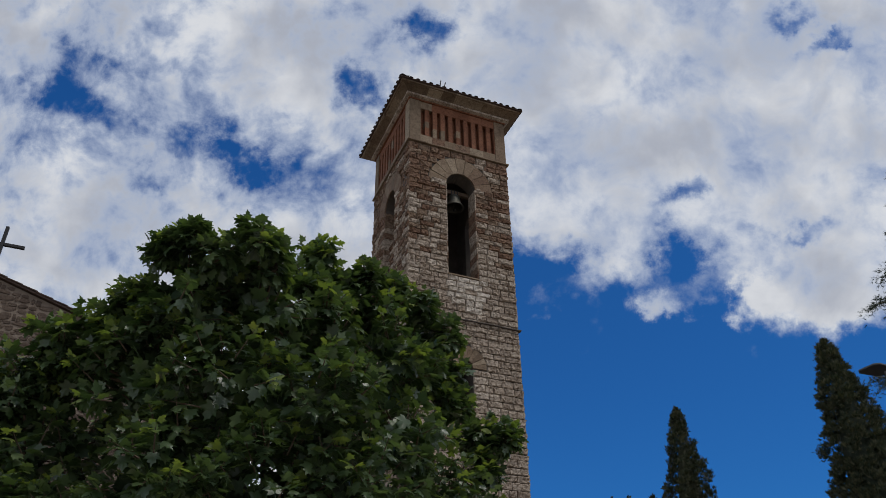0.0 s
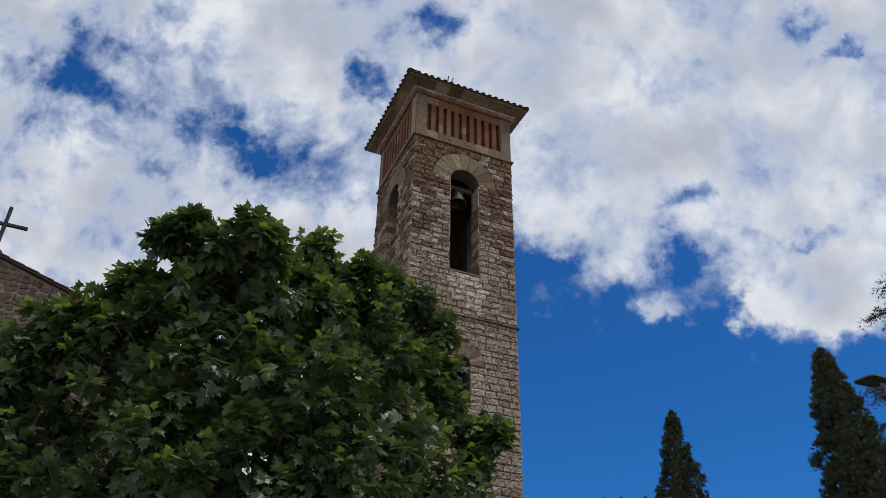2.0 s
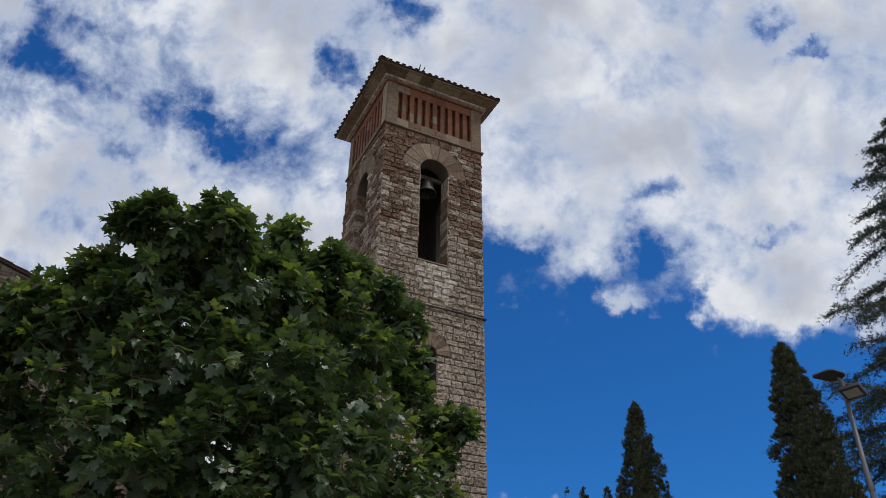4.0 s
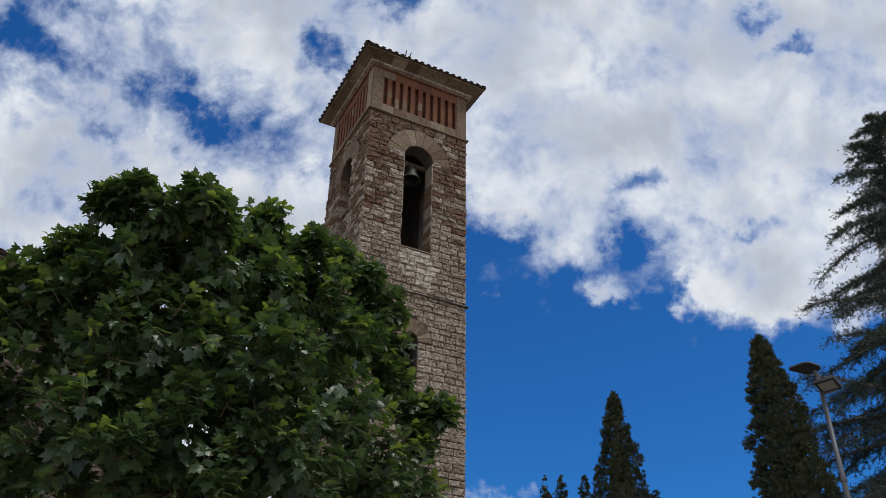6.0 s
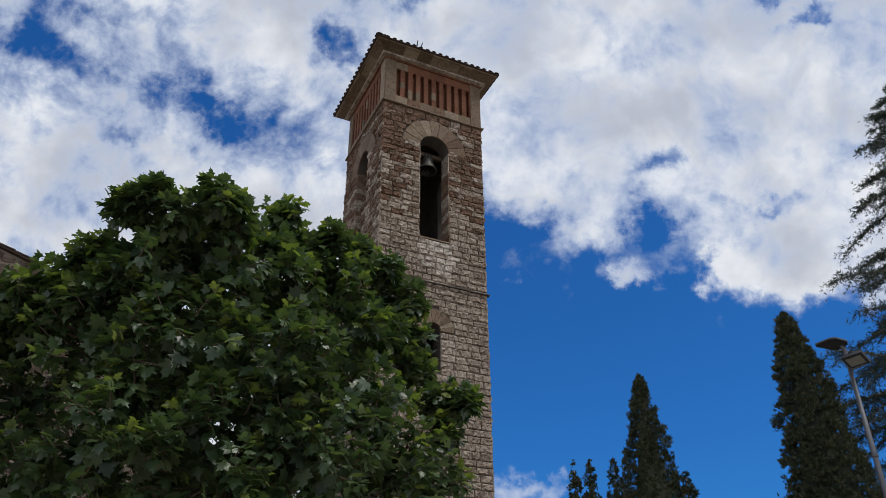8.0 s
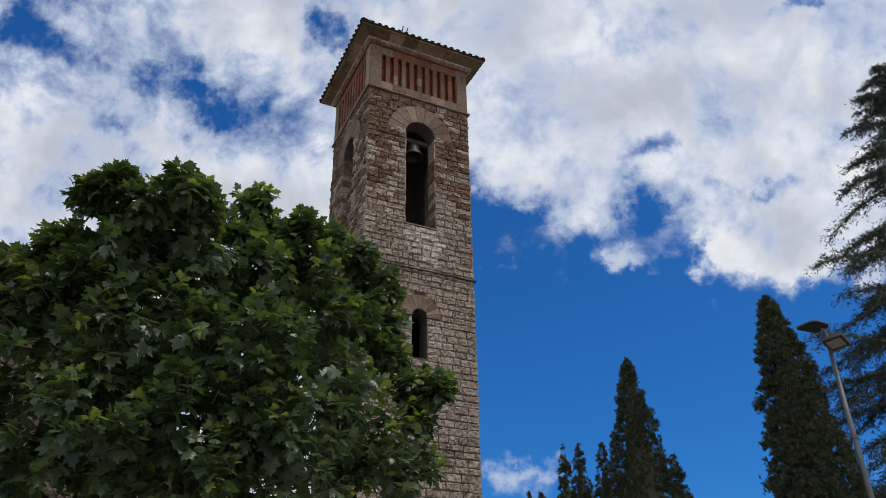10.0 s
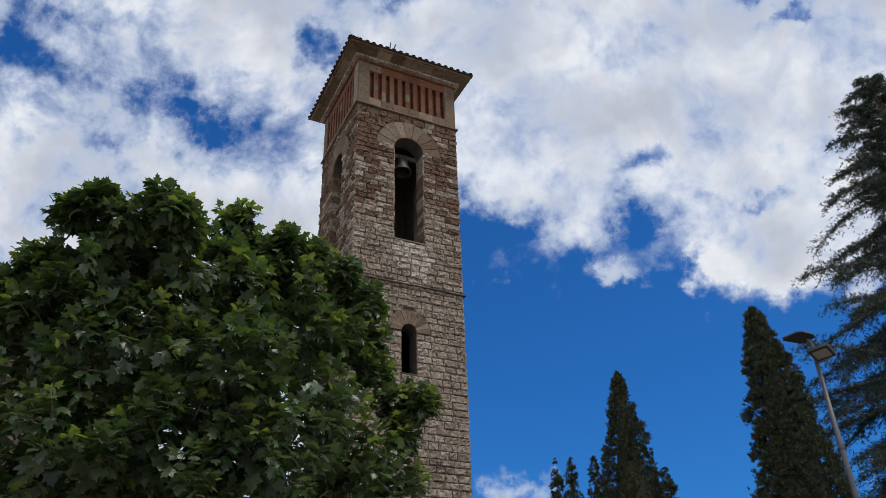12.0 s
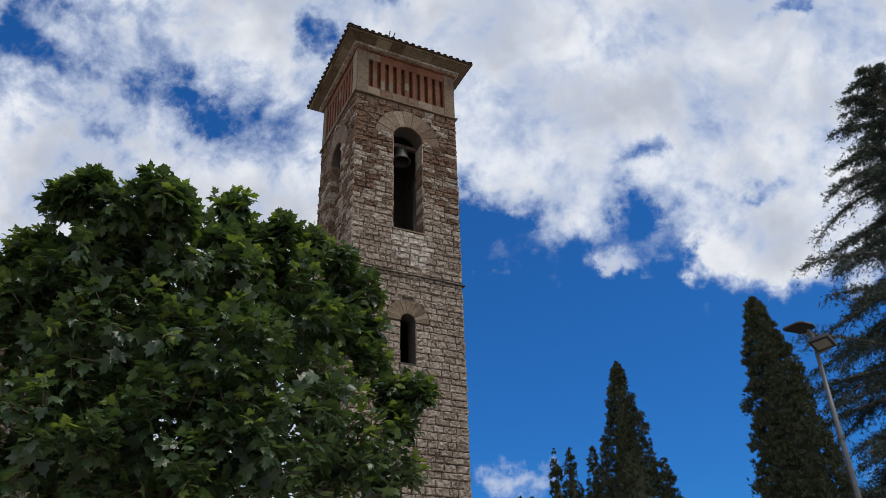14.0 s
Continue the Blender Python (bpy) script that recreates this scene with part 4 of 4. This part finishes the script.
def cedar():
    rng = np.random.default_rng(77)
    height = 21.5
    tree = thing("cedar_tree", "large dark cedar with drooping feathery branches", "tree", (17.11, -8.33, 0))
    part("trunk", Geo().tube([(0, 0, 0), (0.1, 0, 7), (0, 0.1, 15), (0.05, 0, height)], [0.45, 0.33, 0.2, 0.03], 12), BARK, tree, smooth=True)
    at, tip, face, size = [], [], [], []
    for n in range(265):
        t = (n + rng.uniform(-0.3, 0.3)) / 265
        z0 = 3.0 + (height - 3.2) * t
        length = (7.3 * (1 - t) ** 0.76 + 0.25) * rng.uniform(0.55, 1.18)
        turn = n * 2.39996 + rng.uniform(-0.4, 0.4)
        d = np.array((math.cos(turn), math.sin(turn), 0.0))
        side = np.array((-d[1], d[0], 0.0))
        rise, drop = rng.uniform(0.1, 0.5), rng.uniform(0.2, 0.5)
        s = np.linspace(0, 1, 7)
        line = [Vector(d * length * k + side * 0.25 * length * 0.3 * math.sin(k * 3) + np.array((0, 0, z0 + length * (rise * k - drop * k * k)))) for k in s.tolist()]
        part("branch", Geo().tube(line, [0.09 * (1 - 0.85 * k) * (0.5 + length / 9) for k in s.tolist()], 6), BARK, tree)
        pts = np.array(line)
        # side twigs, flat and hanging
        count = int(22 + length * 30)
        for k in rng.uniform(0.18, 1.0, count).tolist():
            i = min(int(k * 6), 5)
            root = pts[i] + (pts[i + 1] - pts[i]) * (k * 6 - i)
            hand = rng.choice((-1, 1))
            twig = rng.uniform(0.3, 1.0) * (0.34 + 0.13 * length) * (1.15 - 0.5 * k)
            aim = unit(d * rng.uniform(0.35, 1.0) + side * hand * rng.uniform(0.2, 1.0) + np.array((0, 0, rng.uniform(-0.6, 0.25))))
            steps = max(5, int(twig / 0.075))
            q = np.linspace(0.05, 1, steps)[:, None]
            spots = root + aim * q * twig + np.array((0, 0, -0.28)) * q * q * twig
            at.append(spots + rng.normal(size=spots.shape) * 0.035)
            tip.append(np.tile(aim, (steps, 1)) * 0.9 + rng.normal(size=(steps, 3)) * 0.6 + np.array((0, 0, -0.15)))
            face.append(rng.normal(size=(steps, 3)))
            size.append(rng.uniform(0.11, 0.2, steps))
    at, tip, face, size = (np.concatenate(k) for k in (at, tip, face, size))
    shape = [(0.045, 0, 0), (-0.045, 0, 0), (0, 1, 0), (0.42, 0.7, 0.15), (-0.42, 0.62, -0.15), (0, 0.1, 0.06), (0.1, 0.75, 0.4), (-0.12, 0.7, -0.4)]
    crown = new("crown", array_mesh("crown", *scatter(shape, [(0, 1, 2), (0, 5, 3), (1, 5, 4), (0, 5, 6), (1, 5, 7)], at, frames_from(tip, face, size)), CEDAR))
    crown.parent = tree
    tagged(crown, kind="stuff")


cedar()


# ---- lamp post ----
def lamp_post():
    lamp = thing("street_lamp", "grey steel lamp post with two dark floodlight heads", "street lamp", (6.72, -10.50, 0))
    lamp.rotation_euler = (0, 0, radians(-53))          # local +y runs away from the open square, -x towards the tower
    top = 7.75
    part("base_collar", Geo().lathe([(0.17, 0), (0.17, 0.05), (0.11, 0.08), (0.11, 0.5)], 16), STEEL, lamp, smooth=False)
    part("pole", Geo().lathe([(0.08, 0.08), (0.068, 2.5), (0.055, 5.0), (0.04, top)], 18), STEEL, lamp, smooth=True)
    part("pole_ring", Geo().lathe([(0.07, 5.6), (0.07, 5.66)], 18), STEEL, lamp)
    # flat tapering head on top
    m = Matrix.Translation((-0.12, -0.1, top + 0.27)) @ Matrix.Rotation(radians(6), 4, "Y") @ Matrix.Rotation(radians(-24), 4, "X")
    rim = [(0.22, -0.05), (0.22, 0.05), (0.02, 0.17), (-0.1, 0.17), (-0.4, 0.035), (-0.4, -0.035), (-0.1, -0.17), (0.02, -0.17)]
    rings = [[(x * s, y * s, z) for x, y in rim] for s, z in ((0.97, -0.03), (1.0, -0.02), (1.0, 0.01), (0.85, 0.028), (0.5, 0.04))]
    n = len(rim)
    head = part("lamp_head", Geo().add([m @ Vector(p) for ring in rings for p in ring], [(i * n + k, i * n + (k + 1) % n, (i + 1) * n + (k + 1) % n, (i + 1) * n + k) for i in range(4) for k in range(n)] + [tuple(reversed(range(n))), tuple(4 * n + k for k in range(n))]), HOUSING, lamp, "flat dark tapering lamp head")
    part("diffuser", Geo().add([m @ Vector((x * 0.72, y * 0.72, -0.036)) for x, y in reversed(rim)], [tuple(range(n))]), HOUSING, head)
    part("arm", Geo().tube([(0, 0, top - 0.1), (0.01, 0, top + 0.08), (-0.05, -0.05, top + 0.26)], [0.05, 0.045, 0.04], 10), STEEL, lamp)
    # square floodlight below it
    m = Matrix.Translation((0.15, -0.2, top - 0.2)) @ Matrix.Rotation(radians(-26), 4, "Z") @ Matrix.Rotation(radians(-28), 4, "X")
    flood = bevel(part("floodlight", Geo().box(-0.22, 0.22, -0.17, 0.17, -0.03, 0.06, m), HOUSING, lamp, "square dark floodlight with a pale glass"), 0.012)
    part("glass", Geo().box(-0.16, 0.16, -0.11, 0.11, -0.038, -0.031, m), LENS, flood)
    for k in range(7):
        part("fin", Geo().box(-0.19 + k * 0.062, -0.18 + k * 0.062, -0.14, 0.14, 0.061, 0.1, m), HOUSING, flood)
    part("bracket", Geo().tube([(0, 0, top - 0.32), (0.06, -0.05, top - 0.34), (0.3, -0.12, top - 0.3), (0.33, -0.15, top - 0.2)], [0.025, 0.022, 0.022, 0.02], 8), STEEL, lamp, "steel bracket under the floodlight")


lamp_post()
